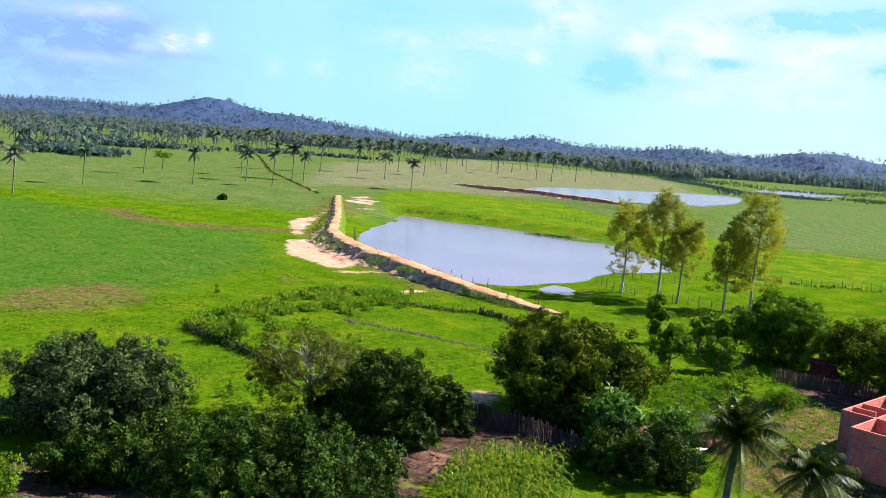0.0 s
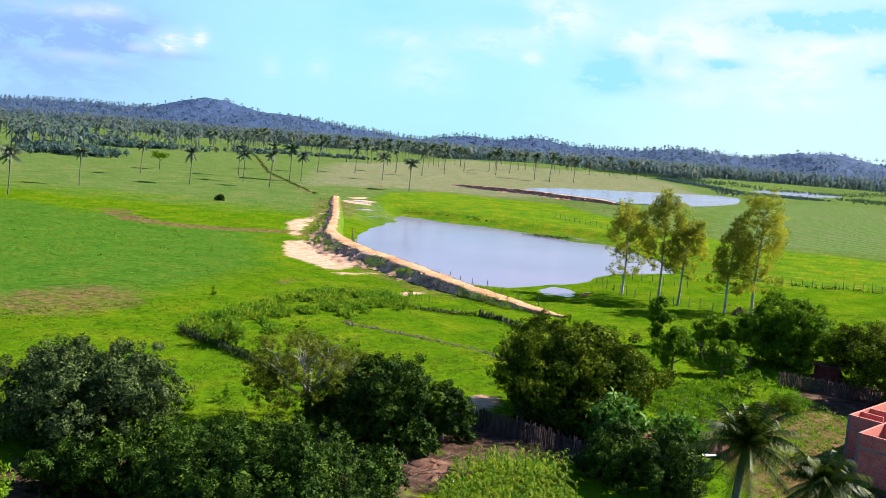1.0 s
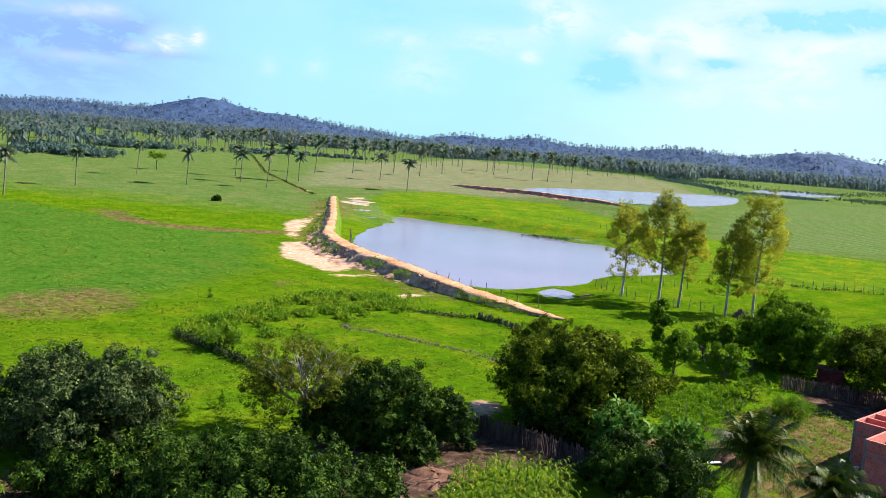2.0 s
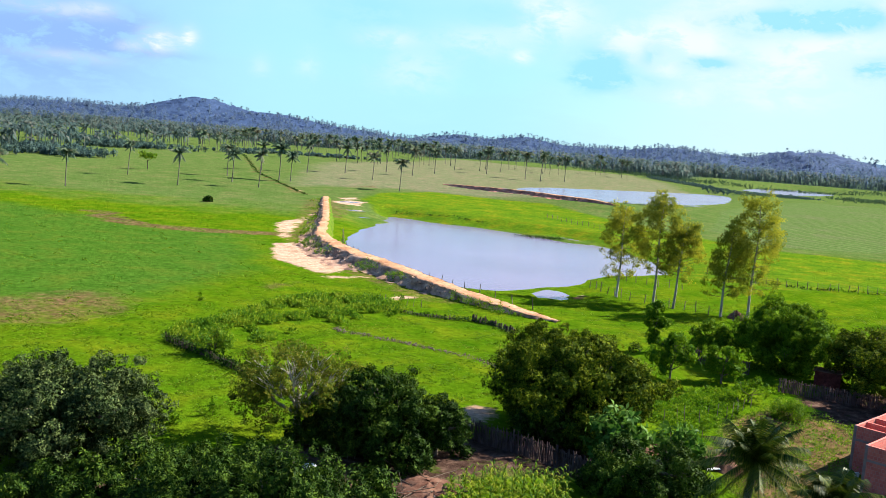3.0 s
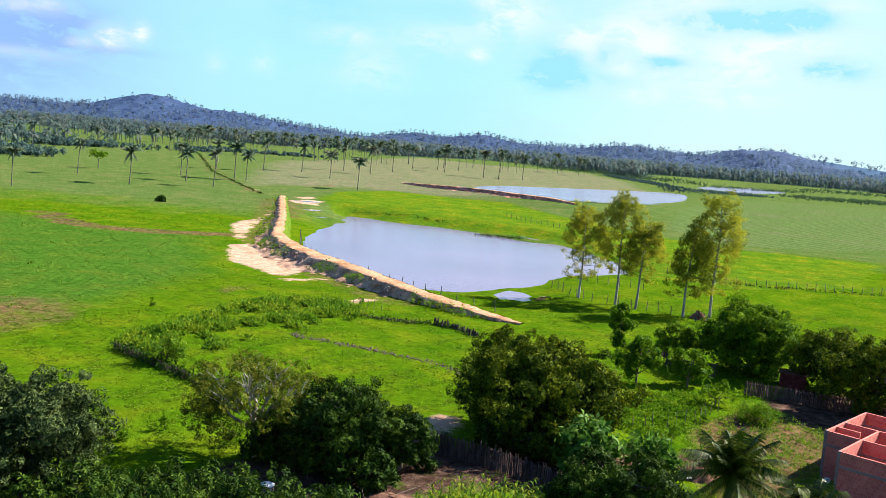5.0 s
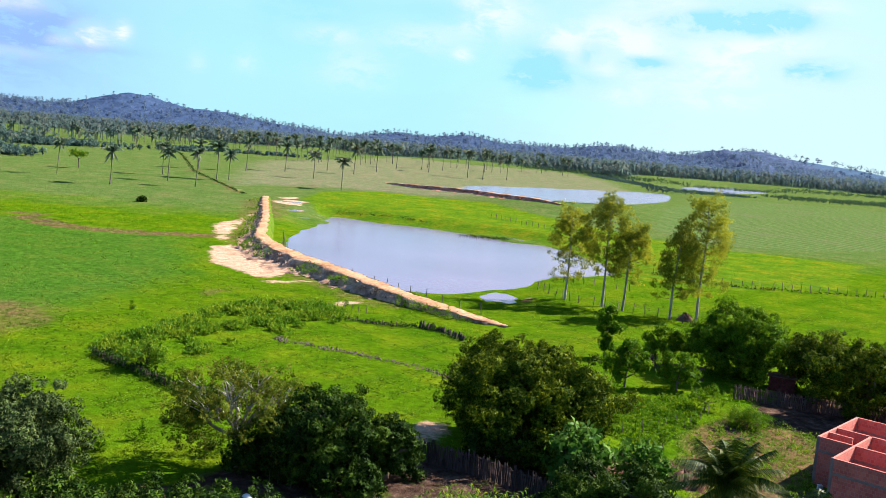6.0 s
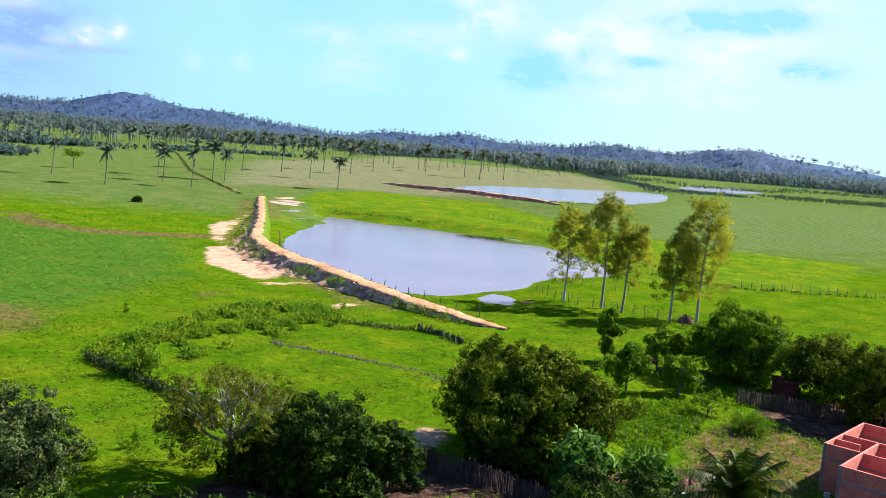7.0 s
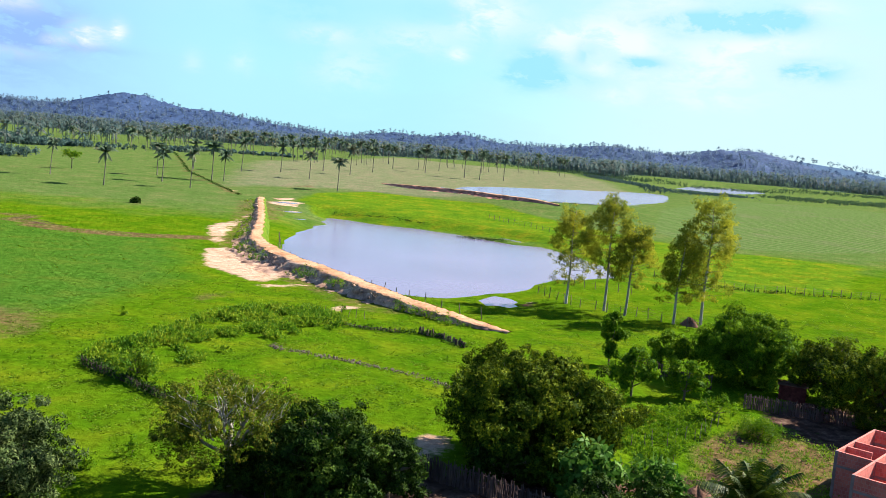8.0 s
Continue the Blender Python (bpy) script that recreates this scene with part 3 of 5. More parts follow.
WOOD = [(-1400, 900), (-560, 850), (-473, 830), (-390, 760), (-300, 715), (-245, 790), (-200, 730), (-166, 720), (-142, 830), (-75, 690), (-10, 830), (40, 770), (80, 690), (102, 630), (135, 760), (250, 810), (340, 760), (900, 760), (4600, 1500), (4600, 4900), (-4600, 4900), (-4600, 1500)]


def soft(polys, w):
    polys = polys if isinstance(polys[0], list) else [polys]
    return np.max([smooth01(inside(p, GX, GY), -w, w) for p in polys], 0)


def attribute(name, A):
    at = ground.data.attributes.new(name, "FLOAT", "POINT")
    at.data.foreach_set("value", np.asarray(A, np.float32).ravel())


attribute("sand", 1.25 * soft(SAND, 3.6))
attribute("young", soft(YOUNG, 18))
attribute("marsh", soft(MARSH, 6))
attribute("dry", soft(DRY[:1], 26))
# pale rises with y: lighter far grass with the painted haze
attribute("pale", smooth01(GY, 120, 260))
attribute("plough", soft(PLOUGH, 4))
attribute("soil", np.maximum(np.maximum(0.8 * soft(SOIL[:1], 3.5), soft(SOIL[1:], 2.5)), 0.66 * (1 - smooth01(along([(-15.5, 81.5), (-13.7, 79.4), (-10.3, 78.1), (-5.5, 76.3), (-2.9, 74.8), (1, 71)], GX, GY), 0.5, 1.8))))
tracks = np.minimum(along([(-144, 435), (-93.5, 300.7), (-61.4, 238.6)], GX, GY), along([(-78, 160), (-76, 156), (-70, 149), (-60, 145.2), (-53, 146.6), (-41, 150.5)], GX, GY) - 1.2)
skirt = (1 - smooth01(along([p[:2] for p in DAM[1:12]], GX, GY), 4.5, 9.0)) * (inside(POND, GX, GY) < -7)
attribute("red", np.maximum(0.85 * skirt, np.maximum(np.maximum(0.98 * soft(RED, 4), 1.22 * soft(DRY[1:], 1.6)), 1.12 * (1 - smooth01(tracks, 0.6, 3.2)))))
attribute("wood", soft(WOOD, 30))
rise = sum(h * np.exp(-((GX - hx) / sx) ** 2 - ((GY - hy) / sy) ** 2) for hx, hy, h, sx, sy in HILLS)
# mask of the painted haze: where the hills rise
attribute("hillside_haze", smooth01(rise, 3, 8))

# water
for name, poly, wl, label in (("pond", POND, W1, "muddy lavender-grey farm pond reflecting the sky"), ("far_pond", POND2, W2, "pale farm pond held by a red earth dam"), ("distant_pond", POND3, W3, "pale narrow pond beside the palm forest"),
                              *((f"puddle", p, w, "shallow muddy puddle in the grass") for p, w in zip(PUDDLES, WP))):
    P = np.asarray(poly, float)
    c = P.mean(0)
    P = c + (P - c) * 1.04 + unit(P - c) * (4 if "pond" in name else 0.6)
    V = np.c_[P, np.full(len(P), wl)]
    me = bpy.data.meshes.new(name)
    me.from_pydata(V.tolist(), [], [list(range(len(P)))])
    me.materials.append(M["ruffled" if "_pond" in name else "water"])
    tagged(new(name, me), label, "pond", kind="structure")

# ---- earth dams ----


def sweep(line, offsets, rise, jitter, name, gullied=False):
    """A strip of quads along a line of (x, y, z): offsets across it and how far each lies above the crest (None: on the land)."""
    P = np.asarray(line, float)
    s = np.r_[0, np.cumsum(np.linalg.norm(np.diff(P[:, :2], axis=0), axis=1))]
    n = int(s[-1] / 0.6)
    q = np.linspace(0, s[-1], n)
    C = np.stack([np.interp(q, s, P[:, i]) for i in range(3)], 1)
    k = np.ones(9) / 9
    for i in range(3):
        C[4:-4, i] = np.convolve(C[:, i], k, "valid")
    D = unit(np.gradient(C[:, :2], axis=0))
    N = np.stack([-D[:, 1], D[:, 0]], 1)
    rows = []
    r = np.random.default_rng(len(name))
    for o, h in zip(offsets, rise):
        w = np.sign(o) * (min(abs(o), 1.1) + max(abs(o) - 1.1, 0) * (1 - 0.65 * smooth01(q, s[-1] - 50, s[-1] - 5))) * (0.56 + 0.44 * smooth01(q, 0.45 * s[-1], 0.75 * s[-1])) * (1 - 0.5 * smooth01(q, s[-1] - 9, s[-1])) + jitter * (waves(q, q * 0 + o, 2.3, o) + 0.5 * r.normal(size=n))
        if gullied:
            w = w * (1 + 0.22 * waves(q, q * 0, 4.5, 3.0) + 0.12 * waves(q, q * 0, 1.7, 1.0) * (abs(o) > abs(offsets[-1]) + 0.5))
        XY = C[:, :2] + N * w[:, None]
        G = land(XY[:, 0], XY[:, 1])
        Z = G - 0.15 if h is None else np.maximum(C[:, 2] + h + 0.4 * jitter * r.normal(size=n) * (abs(h) > 0.2), G - 0.1)
        rows.append(np.c_[XY, Z])
    V = np.stack(rows, 1).reshape(-1, 3)
    m = len(offsets)
    idx = np.arange(n * m).reshape(n, m)
    return V, np.stack([idx[:-1, :-1], idx[:-1, 1:], idx[1:, 1:], idx[1:, :-1]], -1).reshape(-1, 4), C, N


def dam(name, line, half, left, right, left_mat, right_mat, label):
    top = tagged(new(name), label, "dam", kind="structure")
    V, F, C, N = sweep(line, np.linspace(-half, half, 6), [-0.14, 0.02, -0.08, 0.02, -0.09, -0.12], 0.2, name + "a")
    part("track", fast_mesh("track", V, F, M["road"], True), top, "pale orange sandy wheel track on the crest")
    V, F, _, _ = sweep(line, [-half - left * f for f in (1.0, 0.8, 0.62, 0.46, 0.34, 0.25, 0.17, 0.1, 0.04)] + [-half + 0.1], [None, -1.56, -1.42, -1.3, -1.12, -1.0, -0.66, -0.46, -0.2, -0.08], 0.36, name + "bb", True)
    part("outer_slope", fast_mesh("outer_slope", V, F, left_mat), top, "eroded stony earth slope")
    V, F, _, _ = sweep(line, [half - 0.1] + [half + right * f for f in (0.2, 0.6, 1.0)], [-0.1, -0.35, -1.0, None], 0.15, name + "ccc")
    part("inner_slope", fast_mesh("inner_slope", V, F, right_mat, True), top, "grassy slope")
    return top, C, N


damA, dam_line, dam_side = dam("earth_dam", DAM, 1.3, 4.4, 1.8, M["bank"], M["grassbank"], "curved earth dam with sandy track on its crest")
DAM2 = [(-31.0, 320.0, 4.9), (-23.3, 308.5, 5.5), (-11.1, 299.5, 5.8), (0.4, 291.5, 5.9), (7.6, 281.7, 5.9), (19.2, 271.9, 5.8), (25.5, 267.0, 5.0)]
dam("far_dam", DAM2, 1.0, 5.5, 4.5, M["redbank"], M["redbank"], "low red earth dam of the far pond")

RIDGE = [(-15.6, 81.6), (-14.5, 79.8), (-12, 78.9), (-10.3, 78.1), (-8, 77.4), (-5.5, 76.3), (-2.9, 74.8), (-0.6, 72.8), (1, 71)]
# stones on the outer slope
blocks = []
r = np.random.default_rng(3)
cube = np.array([(-1, -1, -1), (1, -1, -1), (1, 1, -1), (-1, 1, -1), (-0.7, -0.7, 1), (0.7, -0.7, 1), (0.7, 0.7, 1), (-0.7, 0.7, 1)], float)
cubeF = np.array([(0, 3, 2, 1), (4, 5, 6, 7), (0, 1, 5, 4), (1, 2, 6, 5), (2, 3, 7, 6), (3, 0, 4, 7)])
for i in range(380):
    k = int(r.uniform(0.28, 0.97) * len(dam_line))
    o = r.uniform(0.2, 2.4) * (1 - 0.6 * float(smooth01(np.array(k / len(dam_line)), 0.6, 0.97)))
    p = dam_line[k, :2] - dam_side[k] * (1.25 + o)
    z = max(dam_line[k, 2] - 0.1 - 0.52 * o, z_at(p[0], p[1]))
    s = 0.03 + 0.11 * r.random() ** 3
    blocks.append((np.r_[p, z] + (cube * s * r.uniform(0.6, 1.2, 3) + r.normal(0, 0.15 * s, cube.shape)), cubeF))
V, F = joined(blocks)
tagged(new("rubble", fast_mesh("rubble", V, F, M["stone"])), "grey and brown stones littering the dam slope", "stones", kind="stuff")

blocks = []
r = np.random.default_rng(4)
for i in range(520):
    f = r.uniform(0, len(RIDGE) - 1.001)
    (ax, ay), (bx, by) = RIDGE[int(f)], RIDGE[int(f) + 1]
    x, y = ax + (bx - ax) * (f % 1) + r.normal(0, 0.28), ay + (by - ay) * (f % 1) + r.normal(0, 0.28)
    if waves(np.array([f * 3.0]), np.array([0.0]), 1.0, 2.0)[0] < -0.35:
        continue
    s = r.uniform(0.02, 0.085)
    blocks.append((np.array([x, y, z_at(x, y) + 0.4 * s]) + (cube * s * r.uniform(0.5, 1.3, 3) + r.normal(0, 0.2 * s, cube.shape)), cubeF))
V, F = joined(blocks)
tagged(new("earth_ridge", fast_mesh("earth_ridge", V, F, M["trunk"])), "broken line of brown earth clods across the pasture", "clods", kind="stuff")

# ---- trees ----


def shell_leaves(C, N, length, width, droop, r):
    """Leaves that lie like shingles on their clump, faces outwards and tips hanging."""
    n = len(C)
    U = unit(unit(N) + 0.28 * r.normal(size=(n, 3)))
    D = r.normal(size=(n, 3)) + np.array([0, 0, -2.0 * droop])
    D = unit(D - U * np.sum(D * U, 1, keepdims=True))
    S = np.cross(U, D)
    L = (length * r.uniform(0.6, 1.3, n))[:, None]
    W = (width * r.uniform(0.7, 1.3, n))[:, None]
    mid = C + D * L * 0.5
    V = np.stack([C - U * W * 0.1, mid + S * W * 0.5 + U * W * 0.2, C + D * L - U * W * 0.3, mid - S * W * 0.5 + U * W * 0.2], 1).reshape(-1, 3)
    return V, np.arange(n * 4).reshape(n, 4)


def whorls(C, N, length, width, droop, r, k=8):
    """Leaves in whorls of k round each twig tip at C with axis N, spread and drooping."""
    n = len(C)
    A = unit(unit(N) + 0.3 * r.normal(size=(n, 3)))
    S0 = unit(np.cross(A, r.normal(size=(n, 3))))
    T0 = np.cross(A, S0)
    ang = (np.arange(k) * (2 * np.pi / k))[None] + r.uniform(0, 6.28, (n, 1)) + r.normal(0, 0.2, (n, k))
    tilt = r.uniform(0.15, 0.85, (n, k))
    out = np.cos(ang)[..., None] * S0[:, None] + np.sin(ang)[..., None] * T0[:, None]
    D = unit(out + A[:, None] * tilt[..., None] + np.array([0, 0, -droop]))
    U = unit(A[:, None] - D * np.sum(A[:, None] * D, -1, keepdims=True))
    S = np.cross(U, D)
    L = length * r.uniform(0.7, 1.25, (n, k, 1))
    W = width * r.uniform(0.75, 1.25, (n, k, 1))
    B = C[:, None] + D * 0.03
    mid = B + D * L * 0.5
    V = np.stack([B, mid + S * W * 0.5 + U * W * 0.15, B + D * L - U * W * 0.4, mid - S * W * 0.5 + U * W * 0.15], 2).reshape(-1, 3)
    return V, np.arange(n * k * 4).reshape(-1, 4)


def inner_leaves(lobes, per_m2, size, r):
    """The shaded leaves further in, which close the crown."""
    C, N = [], []
    for x, y, z, a, b, c in lobes:
        n = int(per_m2 * 4.2 * (a * b + a * c + b * c))
        d = unit(r.normal(size=(n, 3)))
        C.append(np.array([x, y, z]) + d * np.array([a, b, c]) * r.uniform(0.45, 0.74, (n, 1))); N.append(d)
    return shell_leaves(np.concatenate(C), np.concatenate(N), size, size * 0.6, 0.2, r)


def crown_points(lobes, per_m2, r, clump, fill=0.25):
    """Centres and outward ways of leaves, in clumps over lobes (x, y, z, rx, ry, rz)."""
    C, N = [], []
    for x, y, z, a, b, c in lobes:
        area = 4 * math.pi * ((a * b) ** 1.6 / 3 + (a * c) ** 1.6 / 3 + (b * c) ** 1.6 / 3) ** (1 / 1.6)
        n = max(6, int(area * 0.24 / clump ** 2))
        d = unit(r.normal(size=(n, 3)))
        d = d[d[:, 2] > -0.65]
        k = r.uniform(0.8, 1.25, (len(d), 1))
        k[r.random(len(d)) < fill] *= r.uniform(0.45, 0.8)
        P = np.array([x, y, z]) + d * np.array([a, b, c]) * k
        m = max(3, int(area * per_m2 / len(d)))
        size = clump * r.uniform(0.5, 1.25, len(d))
        g = r.normal(size=(len(d), m, 3))
        g = unit(g) * (r.random((len(d), m, 1)) ** 0.25)
        Q = P[:, None] + g * size[:, None, None] * np.array([1, 1, 0.75])
        C.append(Q.reshape(-1, 3)); N.append((0.25 * d[:, None] + g + np.array([0, 0, 0.1])).reshape(-1, 3))
    return np.concatenate(C), np.concatenate(N)


def branch(a, b, r0, r1, r, bend=0.15, sides=6):
    a, b = np.asarray(a, float), np.asarray(b, float)
    t = np.linspace(0, 1, 6)[:, None]
    L = np.linalg.norm(b - a)
    off = r.normal(0, bend * L, 3) * np.array([1, 1, 0.5])
    P = a + (b - a) * t + off * np.sin(t * np.pi) * 0.6 + r.normal(0, 0.015 * L, (6, 3)) * np.sin(t * np.pi)
    return tube(P, np.linspace(r0, r1, 6), sides)


def leafy_tree(name, x, y, lobes, leaf_mat, bark_mat, label, per_m2=70, leaf=(0.22, 0.085), clump=0.5, trunk=0.28, fork=1.4, seed=0, twigs=0, droop=0.3, category="tree", fill=0.4, group="", dense=False):
    r = np.random.default_rng(seed + 11)
    ob = tagged(new(name), label, category, group)
    ob.location = (x, y, z_at(x, y) - 0.08)
    lob = np.asarray(lobes, float)
    base = np.array([0, 0, 0.0])
    top = np.array([lob[:, 0].mean() * 0.3, lob[:, 1].mean() * 0.3, fork])
    part("trunk", fast_mesh("trunk", *branch(base, top, trunk, trunk * 0.75, r, 0.05, 9), bark_mat, True), ob)
    for l in lob[1:10]:
        e = l[:3] + np.array([0, 0, -0.1 * l[5]])
        bl = [branch(top, e, trunk * 0.55, trunk * 0.14, r, 0.12)]
        for _ in range(3 + twigs):
            d = unit(r.normal(size=3)); d[2] = abs(d[2]) * 0.8
            st = top + (e - top) * r.uniform(0.45, 1.0)
            bl.append(branch(st, l[:3] + d * l[3:6] * r.uniform(0.7, 0.98), trunk * 0.16, trunk * 0.04, r, 0.1, 5))
        part("limb", fast_mesh("limb", *joined(bl), bark_mat, True), ob)
    if per_m2:
        k = 7 if dense else 5
        C, N = crown_points(lobes, per_m2 / k, r, clump, fill)
        blocks = [whorls(C, N, *leaf, droop, r, k)]
        if dense:
            blocks.append(inner_leaves(lobes, 16, 0.22, r))
        part("crown", fast_mesh("crown", *joined(blocks), leaf_mat), ob)
    return ob


def lobes_in(w, d, h0, h1, n, seed, size=0.36):
    """A core and billows over it that fill a crown of that width, depth, and span of heights."""
    r = np.random.default_rng(seed)
    n = n * 2 + 4
    zc, rz = (h0 + h1) / 2, (h1 - h0) / 2
    out = [(0, 0, zc, w * 0.30, d * 0.30, rz * 0.62)]
    for i in range(n):
        u = 0.97 - 1.72 * (i + 0.5) / n
        a = i * 2.399963 + r.uniform(-0.35, 0.35)
        k = math.sqrt(max(0, 1 - u * u))
        s = size * r.uniform(0.7, 1.25) * min(w, d, 2.6 * rz) * 0.5
        f = 1 - 0.85 * s / (min(w, d) * 0.5) + r.uniform(-0.12, 0.12)
        out.append((math.cos(a) * w * 0.5 * k * f, math.sin(a) * d * 0.5 * k * f, max(zc + rz * u * (f if u > 0 else 1.0), h0 + s * 0.5), s * r.uniform(0.9, 1.2), s * r.uniform(0.9, 1.2), s * r.uniform(0.75, 1.0)))
    return out


leafy_tree("mango_tree", -20.9, 44.6, lobes_in(9.0, 8.4, -0.4, 4.9, 6, 1, 0.46), M["grey"], M["trunk"], "broad grey-green mango tree over bare shaded soil", seed=1, trunk=0.35, per_m2=165, clump=0.46, leaf=(0.16, 0.06), dense=True)
leafy_tree("mango_tree", -8.1, 33.2, lobes_in(10.8, 7.6, -0.2, 5.6, 7, 2, 0.44), M["mango"], M["trunk"], "wide dark green mango tree with dense low crown", seed=2, trunk=0.4, per_m2=210, clump=0.40, leaf=(0.15, 0.052), dense=True)
leafy_tree("mango_tree", -7.7, 50.2, lobes_in(4.0, 4.0, -0.3, 3.3, 6, 3), M["mango"], M["trunk"], "dark green mango tree beside the bare yard", seed=3, per_m2=170, clump=0.4, leaf=(0.17, 0.065), dense=True)
leafy_tree("mango_tree", -5.9, 49.8, lobes_in(5.6, 5.0, -0.2, 4.7, 7, 4), M["mango"], M["trunk"], "tall dark mango tree in the middle of a clump", seed=4, per_m2=170, clump=0.4, leaf=(0.17, 0.065), dense=True)
leafy_tree("mango_tree", -3.0, 51.0, lobes_in(4.2, 3.6, -0.2, 3.5, 5, 5), M["mango"], M["trunk"], "small dark mango tree at the edge of the yard", seed=5, per_m2=170, clump=0.4, leaf=(0.17, 0.065), dense=True)
leafy_tree("mango_tree", 4.5, 58.4, lobes_in(10.8, 8.4, 0.2, 6.2, 10, 6, 0.40), M["olive"], M["trunk"], "great dark olive mango tree behind a stick palisade", seed=6, trunk=0.45, per_m2=112, clump=0.5, leaf=(0.19, 0.075), dense=True)
leafy_tree("cashew_tree", -10.6, 50.6, lobes_in(7.8, 6.4, 1.0, 5.2, 9, 7), M["thin"], M["pale"], "half-bare cashew tree with pale branches showing", seed=7, per_m2=58, leaf=(0.15, 0.075), twigs=8, trunk=0.24, fork=1.6, fill=0.1)
leafy_tree("young_tree", 13.3, 75.2, [(0, 0, 1.4, 1.0, 0.9, 1.1), (-0.7, 0, 2.8, 0.75, 0.7, 1.1), (0.5, 0.1, 3.3, 0.7, 0.7, 1.1), (1.2, 0, 1.9, 0.7, 0.7, 1.0), (-1.2, 0.2, 1.7, 0.7, 0.6, 0.9), (0.2, -0.4, 2.2, 0.8, 0.6, 1.0)], M["fresh"], M["trunk"], "bright green young tree behind the great mango", seed=8, trunk=0.1, fork=0.8, per_m2=88, leaf=(0.2, 0.12))
leafy_tree("young_tree", 13.0, 84.6, [(0, 0, 1.6, 0.5, 0.5, 0.6), (-0.35, 0, 3.6, 0.75, 0.7, 0.8), (0.2, 0.1, 4.3, 0.55, 0.5, 0.6), (0.75, 0.2, 2.7, 0.75, 0.6, 0.6), (-0.45, 0, 2.6, 0.6, 0.6, 0.6), (0.2, 0, 1.0, 0.5, 0.5, 0.5)], M["fresh"], M["trunk"], "slender young tree standing in the pasture", seed=9, trunk=0.08, fork=1.2, per_m2=100, leaf=(0.3, 0.14), clump=0.32)
leafy_tree("young_tree", 18.3, 84.0, [(0, 0, 1.4, 1.3, 1.1, 1.2), (-1.2, 0, 2.2, 0.85, 0.8, 1.1), (0.2, 0.1, 2.7, 0.8, 0.8, 1.0), (1.4, 0, 2.2, 0.85, 0.8, 1.0), (1.8, 0.2, 1.2, 0.8, 0.7, 0.9), (-1.7, 0.2, 1.1, 0.8, 0.7, 0.9)], M["green"], M["trunk"], "rounded green young tree near the palisade", seed=10, trunk=0.1, fork=0.7, per_m2=88, leaf=(0.2, 0.12), dense=True)
leafy_tree("young_tree", 17.5, 76.0, [(0, 0, 1.2, 0.9, 0.8, 1.1), (-0.6, 0, 2.3, 0.65, 0.6, 1.0), (0.5, 0.1, 2.8, 0.6, 0.6, 1.0), (1.0, 0, 1.6, 0.6, 0.6, 0.9), (-1.0, 0.2, 1.4, 0.6, 0.6, 0.9)], M["fresh"], M["trunk"], "pale green young tree beside the garden", seed=11, trunk=0.1, fork=0.7, per_m2=88, leaf=(0.2, 0.12))
leafy_tree("young_tree", 18.6, 71.6, [(0, 0, 0.9, 0.6, 0.5, 0.8), (-0.7, 0, 1.2, 0.4, 0.4, 0.8), (0.6, 0.1, 1.5, 0.4, 0.4, 0.8), (1.1, 0, 0.9, 0.4, 0.4, 0.7)], M["fresh"], M["trunk"], "small young tree at the garden edge", seed=12, trunk=0.06, fork=0.6, per_m2=55)
leafy_tree("shade_tree", 23.9, 82.0, lobes_in(8.4, 6.8, -0.6, 6.3, 11, 13), M["green"], M["trunk"], "full green shade tree above a small red shed", seed=13, trunk=0.22, fork=1.4, per_m2=90, clump=0.7, dense=True)
leafy_tree("shade_tree", 29.2, 78.6, lobes_in(6.0, 5.4, -0.3, 5.4, 7, 14), M["olive"], M["trunk"], "dark green tree over the stick palisade", seed=14, per_m2=75, dense=True)
leafy_tree("shade_tree", 31.0, 73.5, lobes_in(8.0, 6.2, -0.3, 6.0, 9, 15), M["olive"], M["trunk"], "dark tree shading the yard behind the brick house", seed=15, per_m2=75, dense=True)
leafy_tree("shade_tree", 37.0, 71.5, lobes_in(7.0, 5.6, 0.5, 5.8, 8, 16), M["olive"], M["trunk"], "dark spreading tree beyond the brick house", seed=16, per_m2=70, dense=True)
leafy_tree("mango_tree", 8.2, 48.4, lobes_in(7.6, 5.4, -0.5, 2.7, 9, 17), M["mango"], M["trunk"], "low dense tree beside the corn patch", seed=17, per_m2=170, clump=0.4, leaf=(0.17, 0.065), dense=True)
leafy_tree("young_tree", -19.6, 33.2, lobes_in(3.6, 3.4, 0.0, 3.0, 6, 18), M["fresh"], M["trunk"], "bright green tree in the lower yard", seed=18, per_m2=58)
leafy_tree("young_tree", -4.7, 40.0, lobes_in(3.0, 2.6, 0.0, 3.2, 5, 19), M["mango"], M["trunk"], "dark young tree beside the bare yard", seed=19, per_m2=60, trunk=0.1, fork=0.7, dense=True)
leafy_tree("castor_bush", 7.0, 51.6, lobes_in(3.6, 2.4, 0.4, 3.7, 5, 20), M["castor"], M["trunk"], "castor bush with large blue-green leaves", seed=20, per_m2=24, leaf=(0.42, 0.2), trunk=0.06, fork=0.6, category="bush", droop=0.6)
leafy_tree("castor_bush", 10.4, 52.6, lobes_in(2.6, 2.0, 0.3, 2.8, 4, 21), M["castor"], M["trunk"], "sparse castor bush beside a fallen branch", seed=21, per_m2=18, leaf=(0.38, 0.18), trunk=0.05, fork=0.5, category="bush", droop=0.6)
leafy_tree("yard_bush", -9.7, 50.0, lobes_in(2.4, 2.0, -0.2, 2.3, 4, 26), M["mango"], M["trunk"], "dark bush at the foot of the cashew tree", seed=26, per_m2=90, trunk=0.06, fork=0.4, category="bush", dense=True)
